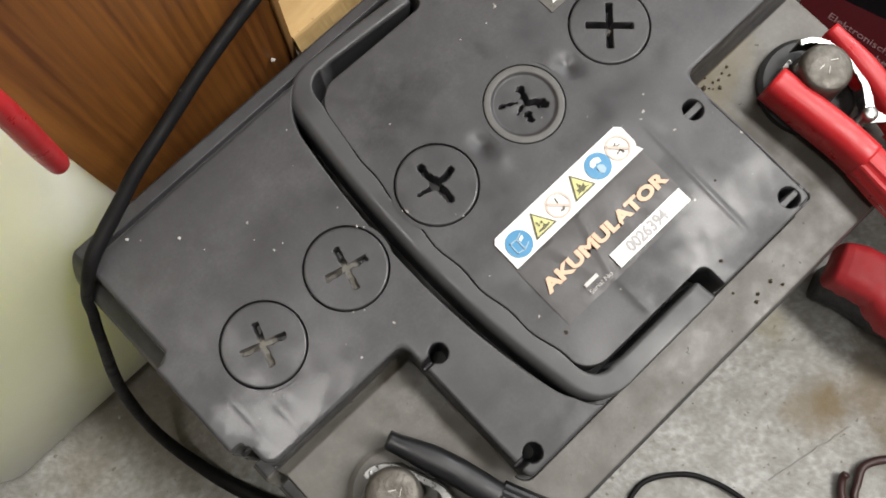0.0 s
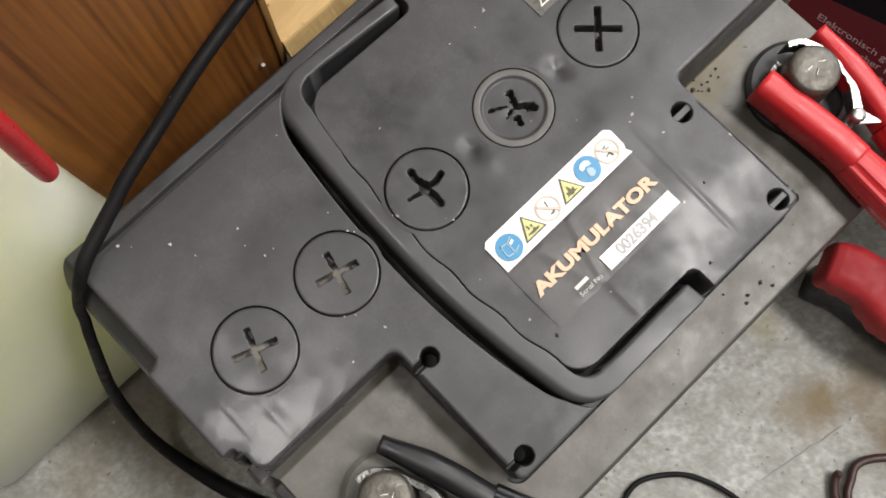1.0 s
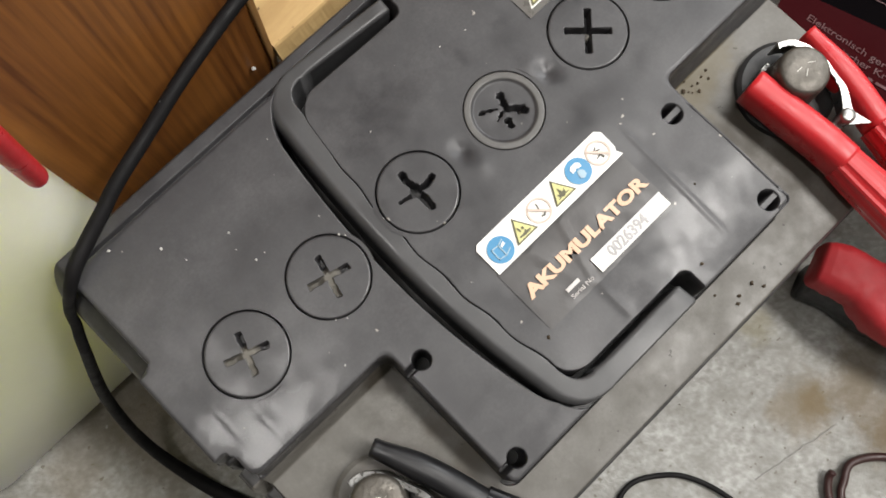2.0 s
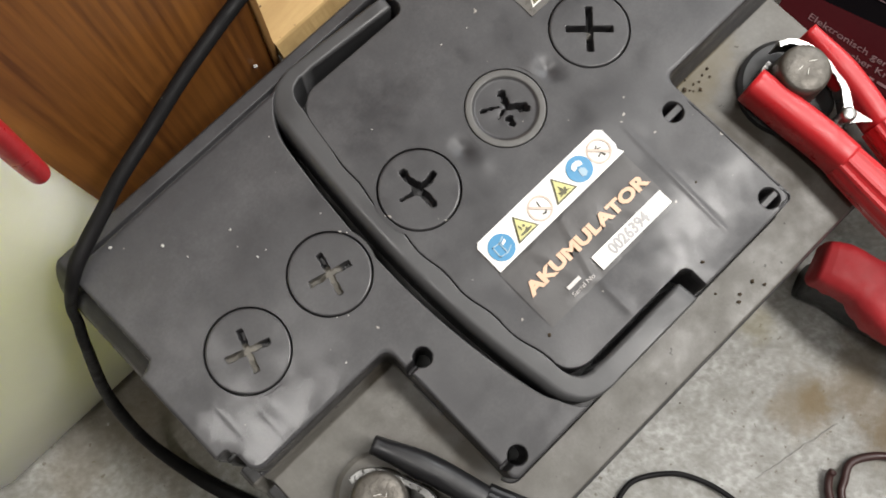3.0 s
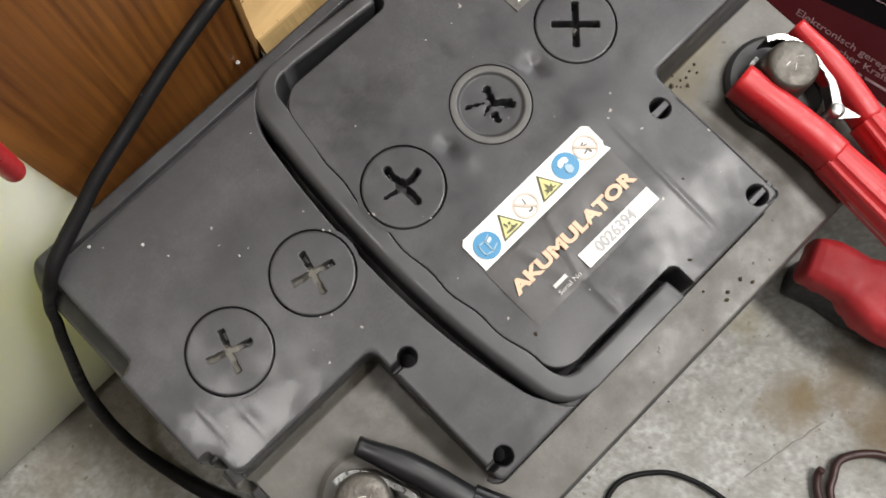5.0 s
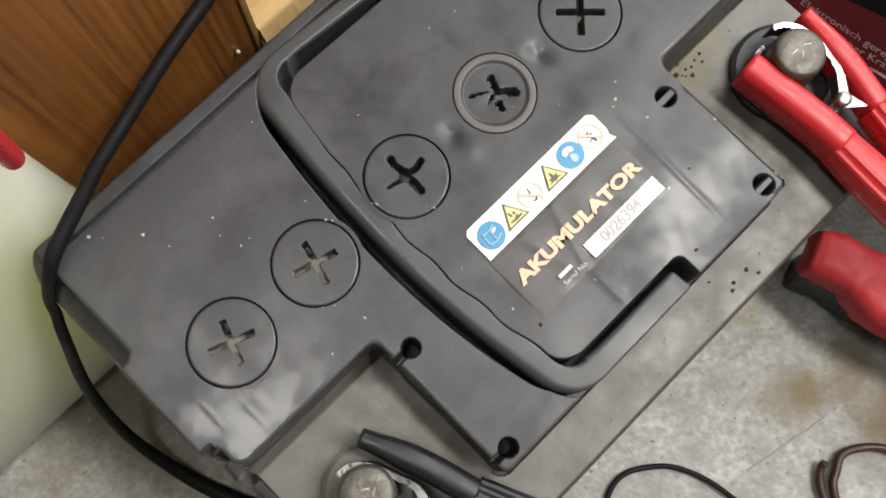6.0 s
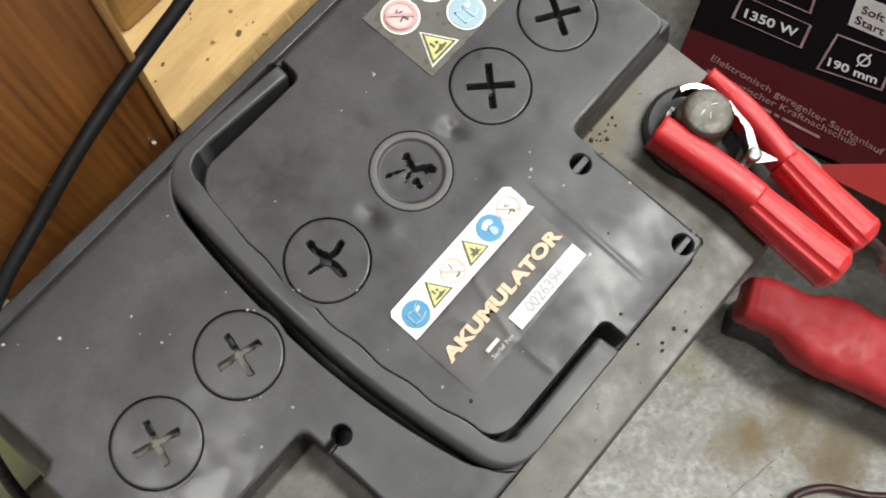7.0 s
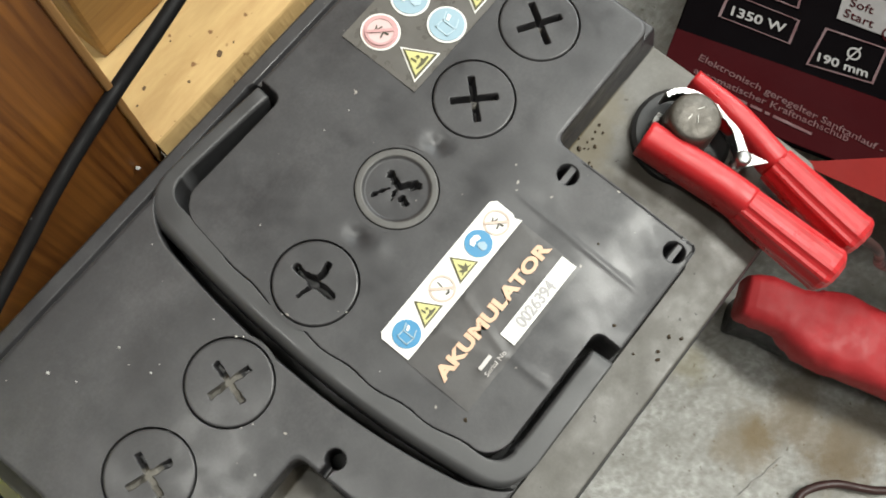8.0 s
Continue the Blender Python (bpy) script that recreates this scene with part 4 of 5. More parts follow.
# ---- clamps on the terminals ----
def clamp(post, turn, mat, label, hug=1.0, spread=0.0):
    """A spring clamp that grips a post at (0, 0): two sleeved arms, toothed jaws, rivet; its handles point to -y before the turn."""
    m = pose(post[0], post[1], 0, 0, 0, turn)
    ob = thing("battery_clamp", (post[0], post[1], 0.1745), label, "battery clamp", "clamps on the battery")
    ZC = 0.1815

    def put(name, bm, mt, parent, lab="", smooth=False):
        bmesh.ops.transform(bm, matrix=m, verts=bm.verts[:])
        return part(name, bm, mt, parent, lab, smooth)

    def arm_section(w0, w1, h0, h1):
        def sec(k, s):
            w, h = w0 + (w1 - w0) * smooth_step(0.0, 0.5, s), h0 + (h1 - h0) * smooth_step(0.0, 0.5, s)
            pts = []
            for a in range(28):
                t = a * math.tau / 28
                c, sn = math.cos(t), math.sin(t)
                pts.append((w * math.copysign(abs(c) ** 0.72, c), h * math.copysign(abs(sn) ** 0.72, sn)))
            return pts
        return sec

    def grip_section(w0, w1, h0, h1):
        def sec(k, s):
            w, h = w0 + (w1 - w0) * s, h0 + (h1 - h0) * s
            flare = 1.0 + 0.04 * smooth_step(0.91, 0.94, s) - 0.10 * smooth_step(0.93, 0.965, s) - 0.30 * smooth_step(0.96, 1.0, s)
            pts = []
            for a in range(40):
                t = a * math.tau / 40
                rib = 1.0 + (0.035 if a % 4 < 2 else -0.035)
                c, sn = math.cos(t), math.sin(t)
                pts.append((w * rib * flare * math.copysign(abs(c) ** 0.8, c), h * rib * flare * math.copysign(abs(sn) ** 0.8, sn)))
            return pts
        return sec

    # sleeved arms: the smooth front and the ribbed grip
    front_a = spline([(-0.0130, 0.0095, ZC), (-0.0118, -0.006, ZC), (-0.0106, -0.020, ZC), (-0.0104, -0.031, ZC)], 10)
    grip_a = spline([(-0.0108, -0.0305, ZC), (-0.0112, -0.045, ZC), (-0.0116, -0.0675, ZC)], 14)
    lean = lambda x, y: (x + spread * (0.0085 - y), y, ZC)
    front_b = spline([lean(*q) for q in ((0.0145, 0.0085), (0.0133, -0.004), (0.0115, -0.016), (0.0080, -0.031))], 10)
    grip_b = spline([lean(*q) for q in ((0.0080, -0.0305), (0.0058, -0.046), (0.0032, -0.0680))], 14)
    arm = put("arm_sleeve", sweep(front_a, arm_section(0.0056, 0.0058, 0.0078, 0.0084)), mat, ob, smooth=True)
    put("grip", sweep(grip_a, grip_section(0.0060, 0.0076, 0.0076, 0.0084)), mat, arm, "ribbed grip", False)
    arm = put("arm_sleeve", sweep(front_b, arm_section(0.0032, 0.0046, 0.0062, 0.0072)), mat, ob, smooth=True)
    put("grip", sweep(grip_b, grip_section(0.0056, 0.0074, 0.0073, 0.0084)), mat, arm, "ribbed grip", False)

    # jaws: bent toothed strips that run from the tip round the post to the rivet
    for s, tip in ((1, 0.0125), (-1, 0.0105)):
        line = spline([(s * 0.0022 * hug, tip * hug, 0), (s * 0.0066 * hug, 0.0096 * hug, 0), (s * 0.0094 * hug, 0.0035 * hug, 0), (s * 0.0094 * hug, -0.0060, 0), (s * 0.0072, -0.0135, 0), (s * 0.0030, -0.0195, 0), (s * 0.0010, -0.0225, 0)], 12)
        bm = bmesh.new()
        rows = []
        n = len(line)
        for k, q in enumerate(line):
            t = Vector(line[min(k + 1, n - 1)]) - Vector(line[max(k - 1, 0)])
            side = Vector((t.y, -t.x, 0)).normalized() * s
            share = k / (n - 1)
            tooth = (0.0003 if s > 0 else 0.0006) * (0.5 + 0.5 * math.sin(k * 1.35)) if share < 0.62 else 0.0
            w = (0.0016 if s > 0 else 0.0010) + 0.0012 * smooth_step(0.55, 0.8, share)
            zt = ZC + (0.0062 if s > 0 else 0.0005) - 0.0015 * share
            p = Vector(q)
            rows.append([bm.verts.new((*(p - side * w * 0.35).xy, zt - 0.0012)), bm.verts.new((*(p - side * w * 0.3).xy, zt)), bm.verts.new((*(p + side * (w * 0.7 + tooth)).xy, zt - 0.0003)),
                         bm.verts.new((*(p + side * (w * 0.7 + tooth)).xy, zt - 0.0012)), bm.verts.new((*p.xy, zt - 0.0014)), bm.verts.new((*p.xy, zt - 0.0105)), bm.verts.new((*(p - side * w * 0.35).xy, zt - 0.0105))])
        for a, b in zip(rows, rows[1:]):
            for k in range(7):
                bm.faces.new((a[k], a[(k + 1) % 7], b[(k + 1) % 7], b[k]))
        bm.faces.new(rows[0][::-1]), bm.faces.new(rows[-1])
        put("jaw", bm, ZINC, ob, "bright toothed steel jaw", False)
    rivet = lathe(0.0002, -0.0207, [(0, ZC + 0.0066), (0.0018, ZC + 0.00655), (0.0025, ZC + 0.0061), (0.0026, ZC + 0.0045), (0.0020, ZC - 0.006)], 24)
    put("rivet", rivet, ZINC, ob, smooth=True)
    plate = prism([(-0.0018, -0.0190), (0.0016, -0.0180), (0.0034, -0.0215), (0.0050, -0.0285), (0.0016, -0.0255), (-0.0012, -0.0232)], ZC + 0.0038, ZC + 0.0046)
    put("pivot_plate", plate, ZINC, ob)
    return m


clamp(POSTS[0], 0.0, RED_PLASTIC, "red plastic spring clamp gripping the lead post of the battery")
clamp(POSTS[1], 23.7, BLACK_PLASTIC, "black plastic spring clamp gripping the lead post of the battery", 0.86, 0.09)

# leads of the clamps
red_lead = part("clamp_lead", tube([(0.1060, -0.1010, 0.181), (0.1090, -0.1085, 0.178, 0.0017), (0.1120, -0.1150, 0.170, 0.0017), (0.1220, -0.1230, 0.145, 0.0018), (0.1400, -0.1380, 0.112, 0.0020), (0.1620, -0.1640, 0.075), (0.1730, -0.1950, 0.045),
                                    (0.1750, -0.2150, 0.0045), (0.1500, -0.2450, 0.003), (0.1150, -0.2400, 0.003), (0.0960, -0.2230, 0.004), (0.0840, -0.2030, 0.004), (0.0700, -0.1930, 0.004),
                                    (0.0600, -0.1960, 0.004), (0.0525, -0.2010, 0.004), (0.0420, -0.2200, 0.003), (0.0300, -0.2600, 0.003)], 0.0021), BROWN_CABLE, None, smooth=True)
tagged(red_lead, "dark brownish-red thin lead looped on the concrete", "cable", "leads of the clamps")
black_lead = part("clamp_lead", tube([(-0.0655, -0.0985, 0.181), (-0.0630, -0.1030, 0.178), (-0.0600, -0.1110, 0.150), (-0.0570, -0.1200, 0.080), (-0.0500, -0.1290, 0.025), (-0.0380, -0.1300, 0.0035),
                                      (-0.0270, -0.1235, 0.0022), (-0.0154, -0.1226, 0.0022), (-0.0028, -0.1301, 0.0022), (0.0065, -0.1409, 0.0022), (0.0134, -0.1615, 0.0022), (0.0160, -0.2000, 0.0022), (0.0100, -0.2600, 0.0022)], 0.0014), BLACK_RUBBER, None, smooth=True)
tagged(black_lead, "thin black lead curving over the concrete", "cable", "leads of the clamps")
stub = part("cable_end", tube([(0.0590, -0.1885, 0.006), (0.0560, -0.1895, 0.004), (0.0500, -0.1950, 0.003), (0.0450, -0.2050, 0.003), (0.0420, -0.2200, 0.0065)], 0.0021), BROWN_CABLE, None, smooth=True)
tagged(stub, "short end of a dark reddish cable on the concrete", "cable")

# the thick black cable over the corner of the battery
thick = part("black_cable", tube([(0.130, 0.128, 0.212, 0.0025), (0.080, 0.122, 0.209, 0.0025), (0.040, 0.1165, 0.207, 0.0025), (0.009, 0.1108, 0.206, 0.0025), (-0.012, 0.1070, 0.206, 0.0025), (-0.0322, 0.1030, 0.2055, 0.0025), (-0.0512, 0.0988, 0.204, 0.0025), (-0.0690, 0.0943, 0.2015, 0.0025), (-0.0863, 0.0896, 0.200, 0.0025), (-0.0960, 0.0862, 0.1985, 0.0025), (-0.1055, 0.0830, 0.1970, 0.0026),
                                  (-0.1135, 0.0801, 0.1957, 0.0026), (-0.1178, 0.0782, 0.1935, 0.0023), (-0.1222, 0.0772, 0.1880, 0.0021), (-0.1285, 0.0785, 0.172, 0.0019), (-0.1325, 0.0783, 0.158, 0.0020), (-0.1386, 0.0753, 0.143, 0.0021), (-0.1581, 0.0711, 0.08, 0.0026), (-0.1695, 0.0554, 0.028, 0.0028), (-0.1673, 0.0276, 0.0055, 0.0036), (-0.1589, 0.0034, 0.0045, 0.0040), (-0.1450, -0.030, 0.0045, 0.0040), (-0.1400, -0.120, 0.0045, 0.0040)], 0.0036, 16, 12), BLACK_RUBBER, None, smooth=True)
tagged(thick, "thick black rubber cable hanging over the battery's corner", "cable")


# ---- canister ----
def rounded_can(x0, x1, y0, y1, h, r):
    bm = bmesh.new()
    rows = []
    prof = [(0.0, 0.012), (0.003, 0.004), (0.012, 0.0), (h * 0.3, 0.0), (h * 0.6, 0.0004), (h - 0.016, 0.0), (h - 0.005, 0.005), (h - 0.0005, 0.015), (h, 0.030)]
    for z, inset in prof:
        row = []
        for (cx, cy, a0) in ((x1 - r, y1 - r, 0), (x0 + r, y1 - r, 90), (x0 + r, y0 + r, 180), (x1 - r, y0 + r, 270)):
            for k in range(9):
                a = radians(a0 + 90 * k / 8)
                rr = max(r - inset, 0.002)
                extra = max(inset - (r - 0.002), 0)
                row.append(bm.verts.new((cx + rr * math.cos(a) - math.copysign(extra, math.cos(a)), cy + rr * math.sin(a) - math.copysign(extra, math.sin(a)), z)))
        rows.append(row)
    n = len(rows[0])
    for a, b in zip(rows, rows[1:]):
        for i in range(n):
            bm.faces.new((a[i], a[(i + 1) % n], b[(i + 1) % n], b[i]))
    bm.faces.new(rows[0][::-1]), bm.faces.new(rows[-1])
    return bm


can = thing("canister", (-0.175, 0.17, 0), "pale yellow-green translucent plastic canister on the concrete floor", "canister")
part("body", rounded_can(-0.252, -0.0985, 0.0905, 0.260, 0.30, 0.022), HDPE, can, smooth=True)
part("handle", tube([(-0.0992, 0.0890, 0.2370, 0.0022), (-0.0990, 0.0892, 0.2395, 0.0032), (-0.0980, 0.0885, 0.2550, 0.0034), (-0.0960, 0.0872, 0.2850, 0.0034), (-0.0980, 0.0920, 0.3050, 0.0034), (-0.115, 0.110, 0.3020, 0.0034)], 0.0045, 16), RED_PLASTIC, can, "red rounded plastic handle clip", True)

LIT_EDGE_WOOD = wood("lit_pine_edge", (0.46, 0.26, 0.10), (0.30, 0.15, 0.05), 2, 60.0, 0.05, 0.5)

# ---- wooden rack behind the battery ----
rack = thing("wooden_rack", (0.05, 0.15, 0), "wooden rack with a varnished pine upright and pale sawn shelf", "rack")


def rough_board(x0, x1, y0, y1, z0, z1, nx, ny, amount, seed):
    """A board with an uneven sawn front edge."""
    bm = bmesh.new()
    rows = []
    for i in range(nx + 1):
        x = x0 + (x1 - x0) * i / nx
        f = amount * noise.noise(Vector((x * 160, seed, 0))) + amount * 0.6 * noise.noise(Vector((x * 520, seed, 3)))
        g = amount * 1.6 * noise.noise(Vector((x * 210, seed, 9)))
        rows.append([bm.verts.new(v) for v in ((x, y0 + 0.0040 + f * 0.2, z1), (x, y0 + 0.0034 + f * 0.3, z1 - 0.0008), (x, y0 + 0.0018 + f, (z0 + z1) / 2), (x, y0 + g, z0), (x, y1, z0), (x, y1, z1))])
    for a, b in zip(rows, rows[1:]):
        for k in range(6):
            bm.faces.new((a[k], b[k], b[(k + 1) % 6], a[(k + 1) % 6]))
    bm.faces.new(rows[0]), bm.faces.new(rows[-1][::-1])
    return bm


part("upright", box(-0.330, -0.0142, 0.1080, 0.1260, 0.0, 0.44, 0.0030), PANEL_WOOD, rack, "brown varnished pine upright with vertical grain")
part("shelf", rough_board(-0.0138, 0.420, 0.1030, 0.330, 0.1460, 0.1570, 420, 1, 0.0006, 2.0), PLANK_WOOD, rack, "pale sawn pine shelf with rough front edge and knots")
for x, y, r in ((0.0262, 0.1130, 0.0011), (-0.0012, 0.1246, 0.0007), (0.0110, 0.1140, 0.0005), (-0.0077, 0.1218, 0.0004), (0.0330, 0.1122, 0.0004), (0.0185, 0.1300, 0.0003)):
    part("knot", prism([(x + 1.3 * r * math.cos(a), y + r * math.sin(a) * (1 + 0.3 * math.cos(a * 2 + x * 900))) for a in (k * math.tau / 20 for k in range(20))], 0.1560, 0.15715), KNOT_WOOD, rack, "dark knot in the shelf")
part("back_board", box(-0.0015, 0.420, 0.1425, 0.160, 0.1575, 0.37, 0.0018), BOARD_WOOD, rack, "yellowed pine board standing on the shelf")
# added slat whose lighter colour paints the upright's bevel as lit
part("lit_edge", box(-0.0168, -0.0141, 0.1068, 0.1090, 0.0, 0.44, 0.0006), LIT_EDGE_WOOD, rack, "pine edge strip coloured lighter as the upright's lit bevel")
part("leg", box(0.36, 0.42, 0.20, 0.26, 0.0, 0.146, 0.002), BOARD_WOOD, rack)


# ---- carton of a power tool ----
carton = thing("tool_carton", (0.25, -0.10, 0), "black and red printed carton of a power tool", "carton")
CZ = 0.1170
CU, CV = Vector((0.300, -0.954)).normalized(), Vector((0.954, 0.300)).normalized()
CORNER = Vector((0.1375, -0.0172))


def on_carton(u, v):
    p = CORNER + CU * u + CV * v
    return (p.x, p.y)


flap = prism([on_carton(0, 0), on_carton(0.34, 0), on_carton(0.34, 0.1495), on_carton(0, 0.1495)][::-1], CZ - 0.003, CZ, 0.0008)
part("flap", flap, CARD_BLACK, carton, "open printed lid flap standing out level")
body = prism([on_carton(0, 0.15), on_carton(0.34, 0.15), on_carton(0.34, 0.40), on_carton(0, 0.40)][::-1], 0.0, CZ, 0.0012)
part("box", body, CARD_BLACK, carton)
sheet([(0.1560, -0.0109), (0.1672, -0.0076), (0.1972, -0.0952), (0.228, -0.190), (0.222, -0.2350), (0.1830, -0.1640), (0.1395, -0.0192)], CZ + 0.0002, CARD_RED, "red_band", carton, "dark red printed band")
sheet([(0.1508, -0.0800), (0.1560, -0.0870), (0.1760, -0.1087), (0.196, -0.155), (0.1830, -0.1625), (0.1595, -0.1190), (0.1525, -0.0905)], CZ + 0.0005, CARD_BRIGHT, "red_corner", carton, "brighter red corner of the flap")


def along(a, b):
    d = Vector(b) - Vector(a)
    return math.degrees(math.atan2(d.y, d.x)), d.length


def print_line(words, a, b, height, mat, z=CZ + 0.0006, bold=0.0):
    ang, w = along(a, b)
    part("print", text_mesh(words, a[0], a[1], z, ang, w, height, bold=bold), mat, carton)


def print_frame(a, b, c, d, w=0.0009):
    """A thin printed frame through four corners."""
    pts = [Vector(p) for p in (a, b, c, d)]
    mid = sum(pts, Vector((0, 0))) / 4
    bm = bmesh.new()
    out = [bm.verts.new((*p, CZ + 0.0004)) for p in pts]
    inn = [bm.verts.new((*(p + (mid - p) * (w * 1.4 / (mid - p).length)), CZ + 0.0004)) for p in pts]
    for i in range(4):
        j = (i + 1) % 4
        bm.faces.new((out[i], out[j], inn[j], inn[i]))
    made = bmesh.ops.extrude_face_region(bm, geom=bm.faces[:])
    bmesh.ops.translate(bm, verts=[v for v in made["geom"] if isinstance(v, bmesh.types.BMVert)], vec=(0, 0, 0.0002))
    part("print_frame", bm, CARD_LINE, carton)


print_frame((0.1832, -0.0181), (0.1924, -0.0494), (0.2045, -0.0465), (0.1955, -0.0150))
print_frame((0.1890, -0.0595), (0.2000, -0.0868), (0.2180, -0.0830), (0.2088, -0.0567))
print_frame((0.2010, -0.0180), (0.2085, -0.0430), (0.2230, -0.0380), (0.2150, -0.0130))
print_line("1350 W", (0.1872, -0.0218), (0.1950, -0.0445), 0.0045, CARD_TEXT, bold=0.02)
print_line("190 mm", (0.1935, -0.0622), (0.2008, -0.0830), 0.0041, CARD_TEXT, bold=0.02)
oc = (0.2063, -0.0728)
part("print", ring(*oc, 0.0022, 0.0030, CZ + 0.0005, CZ + 0.0008, 28), CARD_TEXT, carton)
d1 = Vector((0.7, -0.15)).normalized() * 0.0046
sheet([(oc[0] - d1.x - 0.0003, oc[1] - d1.y - 0.0003), (oc[0] + d1.x - 0.0003, oc[1] + d1.y - 0.0003), (oc[0] + d1.x + 0.0003, oc[1] + d1.y + 0.0003), (oc[0] - d1.x + 0.0003, oc[1] - d1.y + 0.0003)], CZ + 0.0005, CARD_TEXT, "print", carton)
sheet([(0.2155, -0.0580), (0.2242, -0.0860), (0.2400, -0.0810), (0.2310, -0.0530)], CZ + 0.0003, CARD_FIELD, "pale_field", carton)
print_line("Soft", (0.2240, -0.0590), (0.2270, -0.0690), 0.0042, CARD_RED, CZ + 0.0008)
print_line("Start", (0.2180, -0.0595), (0.2215, -0.0725), 0.0042, CARD_RED, CZ + 0.0008)
part("print", ring(0.2235, -0.0800, 0.0026, 0.0034, CZ + 0.0008, CZ + 0.0010, 24), CARD_RED, carton)
print_line("Elektronisch geregelter Sanftanlauf -", (0.1612, -0.0232), (0.1764, -0.1062), 0.0032, CARD_FAINT)
print_line("automatischer Kraftnachschub", (0.1550, -0.0250), (0.1712, -0.0922), 0.0032, CARD_FAINT)
for a, b in ((0.0, 0.18), (0.22, 0.36), (0.40, 0.46), (0.50, 0.97)):
    sheet([(0.1560 + 0.0080 * a, -0.0440 - 0.0360 * a), (0.1560 + 0.0080 * b, -0.0440 - 0.0360 * b), (0.1572 + 0.0080 * b, -0.0437 - 0.0360 * b), (0.1572 + 0.0080 * a, -0.0437 - 0.0360 * a)], CZ + 0.0006, CARD_FAINT, "print_bar", carton)


# ---- red tool handle on the floor ----
GRIP_LINE = spline([(0.1192, -0.1069, 0.0365), (0.1251, -0.1221, 0.0365), (0.1275, -0.1377, 0.0365), (0.1319, -0.1524, 0.0365), (0.1373, -0.1720, 0.0365), (0.1471, -0.2110, 0.036), (0.1615, -0.275, 0.034)], 24)


def red_grip():
    """A moulded rubber cover, torn off along its lower edge."""
    def sec(k, s):
        w = np.interp(s, [0, 0.012, 0.05, 0.12, 0.24, 0.30, 0.36, 0.5, 1.0], [0.0086, 0.0108, 0.0120, 0.0130, 0.0126, 0.0150, 0.0180, 0.0200, 0.0160])
        h = np.interp(s, [0, 0.012, 0.05, 0.3, 0.6, 1.0], [0.0100, 0.0125, 0.0140, 0.0165, 0.0180, 0.0150])
        pts = []
        for a in range(36):
            t = a * math.tau / 36
            c, sn = math.cos(t), math.sin(t)
            lump = 1 + 0.05 * noise.noise(Vector((s * 9, c * 1.3, sn * 1.3))) + 0.016 * noise.noise(Vector((s * 24, c * 3, sn * 3)))
            if sn >= 0:
                pts.append((w * lump * math.copysign(abs(c) ** 0.45, c), h * lump * abs(sn) ** 0.6))
            else:
                torn = 0.0035 * noise.noise(Vector((s * 26, 4.0, c))) + 0.0022 * noise.noise(Vector((s * 70, 9.0, c)))
                pts.append((w * lump * 0.985 * math.copysign(abs(c) ** 0.45, c), (torn - 0.0045) * abs(sn) ** 0.35))
        return pts

    return sweep(GRIP_LINE, sec)


def grip_core():
    line = [(q[0] - 0.0010, q[1] - 0.006, 0.0170) for q in GRIP_LINE]
    return sweep(line, lambda k, s: [(0.0090 * math.copysign(abs(math.cos(a)) ** 0.6, math.cos(a)), 0.0167 * math.copysign(abs(math.sin(a)) ** 0.6, math.sin(a))) for a in (i * math.tau / 20 for i in range(20))])


grip = thing("hand_tool", (0.13, -0.15, 0), "hand tool with worn red rubber grip lying on the concrete", "hand tool")
part("grip_cover", red_grip(), RED_RUBBER, grip, smooth=True)
part("core", grip_core(), BLACK_PLASTIC, grip, "black core under the torn rubber", True)
for x, y, z, r in ((0.1437, -0.1583, 0.0530, 0.0020), (0.1365, -0.1650, 0.0536, 0.0011)):
    part("gouge", prism([(x + r * math.cos(a) * (1 + 0.4 * math.sin(3 * a)), y + r * 0.8 * math.sin(a)) for a in (k * math.tau / 18 for k in range(18))], z - 0.004, z), GRIP_SCAR, grip, "dark gouge in the rubber")


# a hairline crack in the concrete
def crack():
    bm = bmesh.new()
    rows = []
    for k in range(41):
        t = k / 40
        x, y = 0.030 + 0.050 * t, -0.1655 - 0.011 * t + 0.0012 * noise.noise(Vector((t * 9, 0, 1)))
        w = 0.0006 * (0.6 + noise.noise(Vector((t * 25, 2, 5))) ** 2)
        rows.append([bm.verts.new((x, y - w, 0.0001)), bm.verts.new((x, y, 0.0003)), bm.verts.new((x, y + w, 0.0001))])
    for a, b in zip(rows, rows[1:]):
        for i in (0, 1):
            bm.faces.new((a[i], b[i], b[i + 1], a[i + 1]))
    return bm


CRACK = material("crack_dirt", (0.36, 0.355, 0.33), 0.9, scale=60, fine=400)
tagged(part("floor_crack", crack(), CRACK, None), "hairline crack in the concrete floor", "crack", kind="structure")

# ---- stains, crumbs and dirt ----
rng = random.Random(7)


def crumb(x, y, z, r, mat, name, label, category, group=""):
    bm = bmesh.new()
    bmesh.ops.create_icosphere(bm, subdivisions=1, radius=r, matrix=Matrix.Translation((x, y, z + r * 0.4)))
    for v in bm.verts:
        v.co += Vector((rng.uniform(-1, 1), rng.uniform(-1, 1), rng.uniform(-0.6, 0.4))) * r * 0.4
    return tagged(part(name, bm, mat, None), label, category, group)


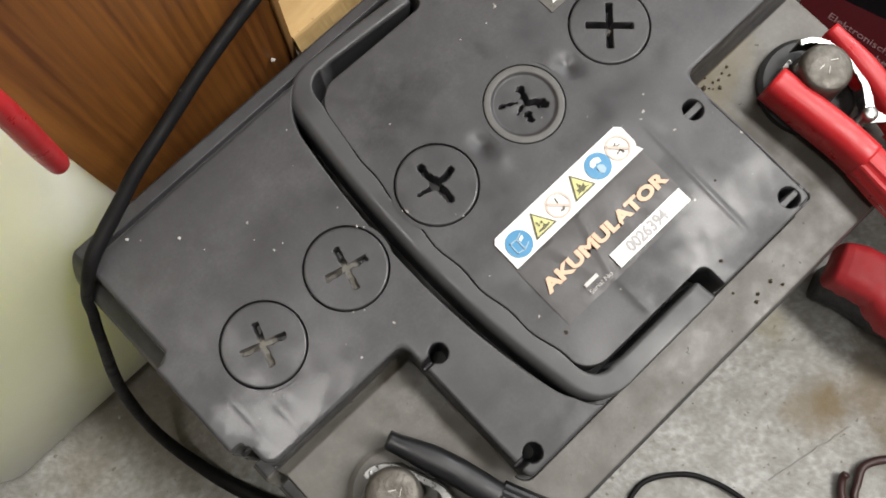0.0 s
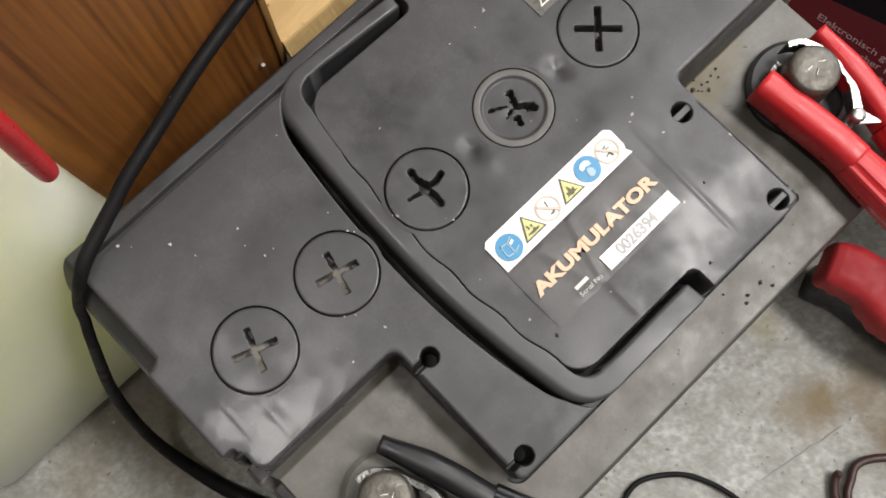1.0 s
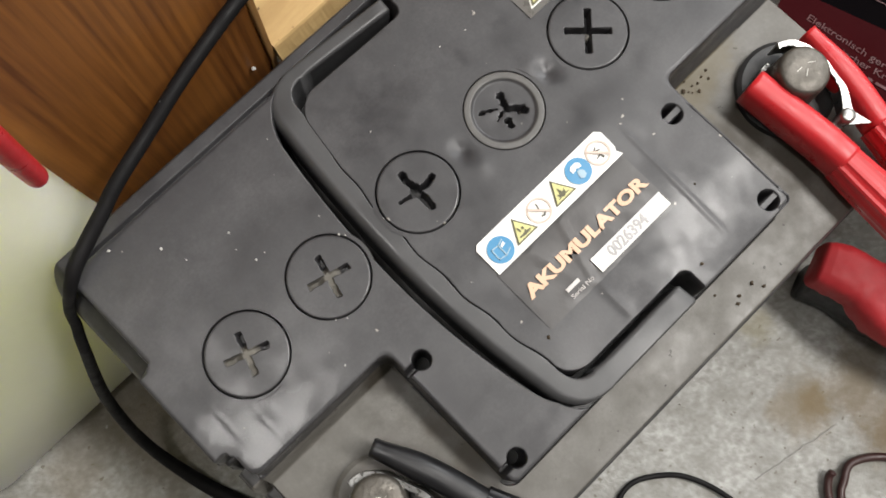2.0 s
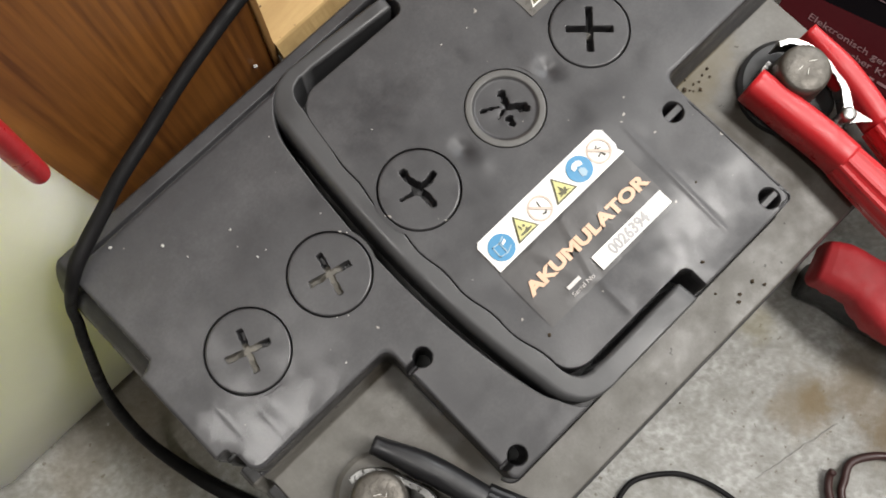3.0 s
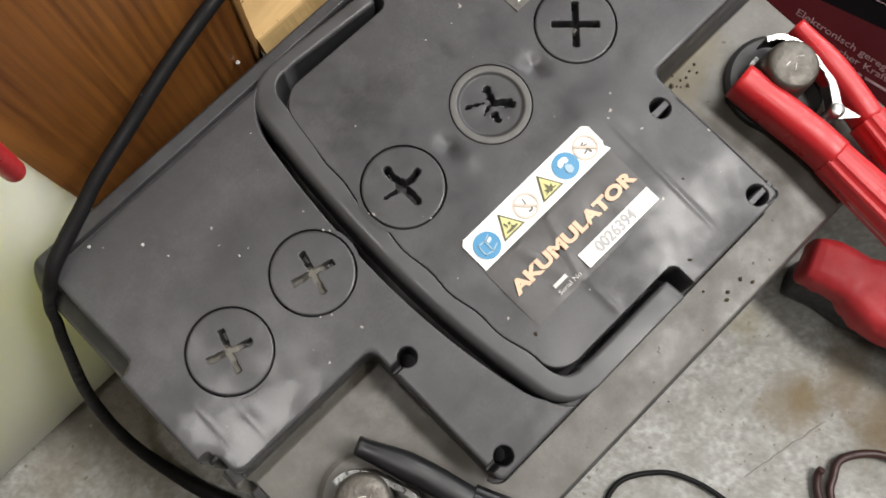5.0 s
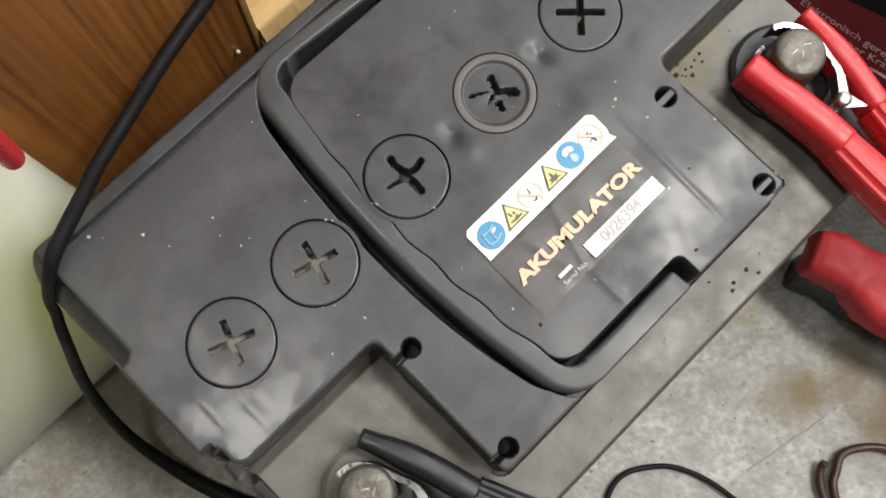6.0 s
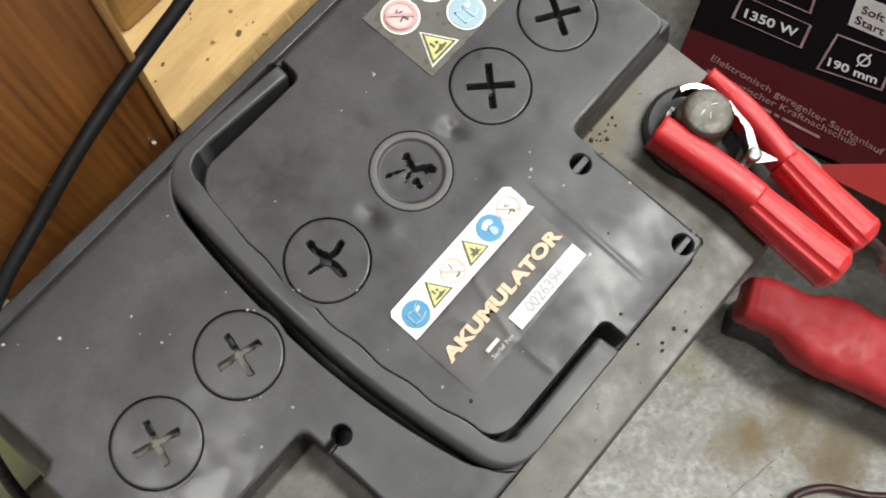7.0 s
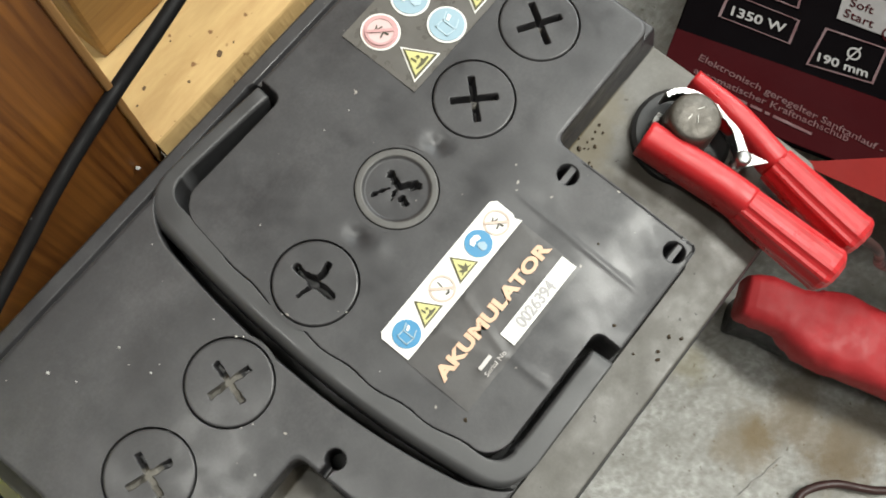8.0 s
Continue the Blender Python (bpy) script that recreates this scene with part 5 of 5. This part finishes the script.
for x, y, r in ((0.0330, -0.0640, 0.0007), (0.0420, -0.0750, 0.0009), (0.0445, -0.0785, 0.0008), (0.0760, -0.0120, 0.0008), (0.0800, -0.0160, 0.0007), (0.0740, -0.0180, 0.0006), (0.0860, -0.0150, 0.0005), (0.0300, -0.0690, 0.0005), (0.0336, -0.0765, 0.0008), (0.0360, -0.0750, 0.0007)):
    crumb(x, y, LEDGE, r, DIRT, "dirt_crumb", "small brown crumb of dirt on the battery", "dirt", "crumbs on the battery")
for x, y, r in ((-0.0727, 0.0563, 0.0006), (-0.0723, 0.0437, 0.0006), (-0.0916, 0.0672, 0.0008), (-0.0882, 0.0591, 0.0004), (-0.1039, 0.0784, 0.0007), (-0.0747, 0.0505, 0.0003), (-0.0753, -0.0005, 0.0005), (-0.0170, 0.0490, 0.0004), (-0.0210, 0.0102, 0.0005), (-0.0340, 0.0250, 0.0004), (-0.0480, 0.0313, 0.0005), (-0.0467, 0.0296, 0.0004), (-0.0675, 0.0119, 0.0004), (-0.0645, 0.0098, 0.0004), (-0.0285, -0.0095, 0.0004)):
    crumb(x, y, TOP, r * 0.75, LINT, "pale_crumb", "tiny pale crumb on the battery lid", "dirt", "pale crumbs on the battery")
for x, y, r in ((-0.0234, -0.0390, 0.0007), (0.0285, -0.0571, 0.0006), (0.0463, -0.0375, 0.0004)):
    crumb(x, y, TOP, r, DIRT, "dirt_crumb", "small brown crumb of dirt on the battery", "dirt", "crumbs on the battery")
for k in range(13):
    crumb(rng.uniform(0.068, 0.090), rng.uniform(-0.024, -0.009), LEDGE, rng.uniform(0.0003, 0.0006), DIRT, "dirt_crumb", "small brown crumb of dirt on the battery", "dirt", "crumbs on the battery")
for k in range(8):
    crumb(rng.uniform(-0.105, 0.095), rng.uniform(0.040, 0.082), TOP, rng.uniform(0.00022, 0.00036), LINT, "pale_crumb", "tiny pale crumb on the battery lid", "dirt", "pale crumbs on the battery")
for x, y, r in ((-0.0200, -0.0880, 0.0006), (0.0220, -0.0890, 0.0008), (0.0260, -0.0905, 0.0006), (0.0720, -0.0890, 0.0005), (0.0300, -0.1130, 0.0005)):
    crumb(x, y, 0.0, r, DIRT, "dirt_crumb", "small brown crumb of dirt on the concrete", "dirt", "crumbs on the floor")
crumb(-0.0245, 0.1068, 0.1540, 0.0008, LINT, "pale_crumb", "tiny pale crumb stuck to the varnished upright", "dirt")
crumb(-0.1840, 0.0820, 0.0, 0.0008, LINT, "pale_crumb", "tiny pale crumb on the concrete", "dirt", "pale crumbs on the floor")
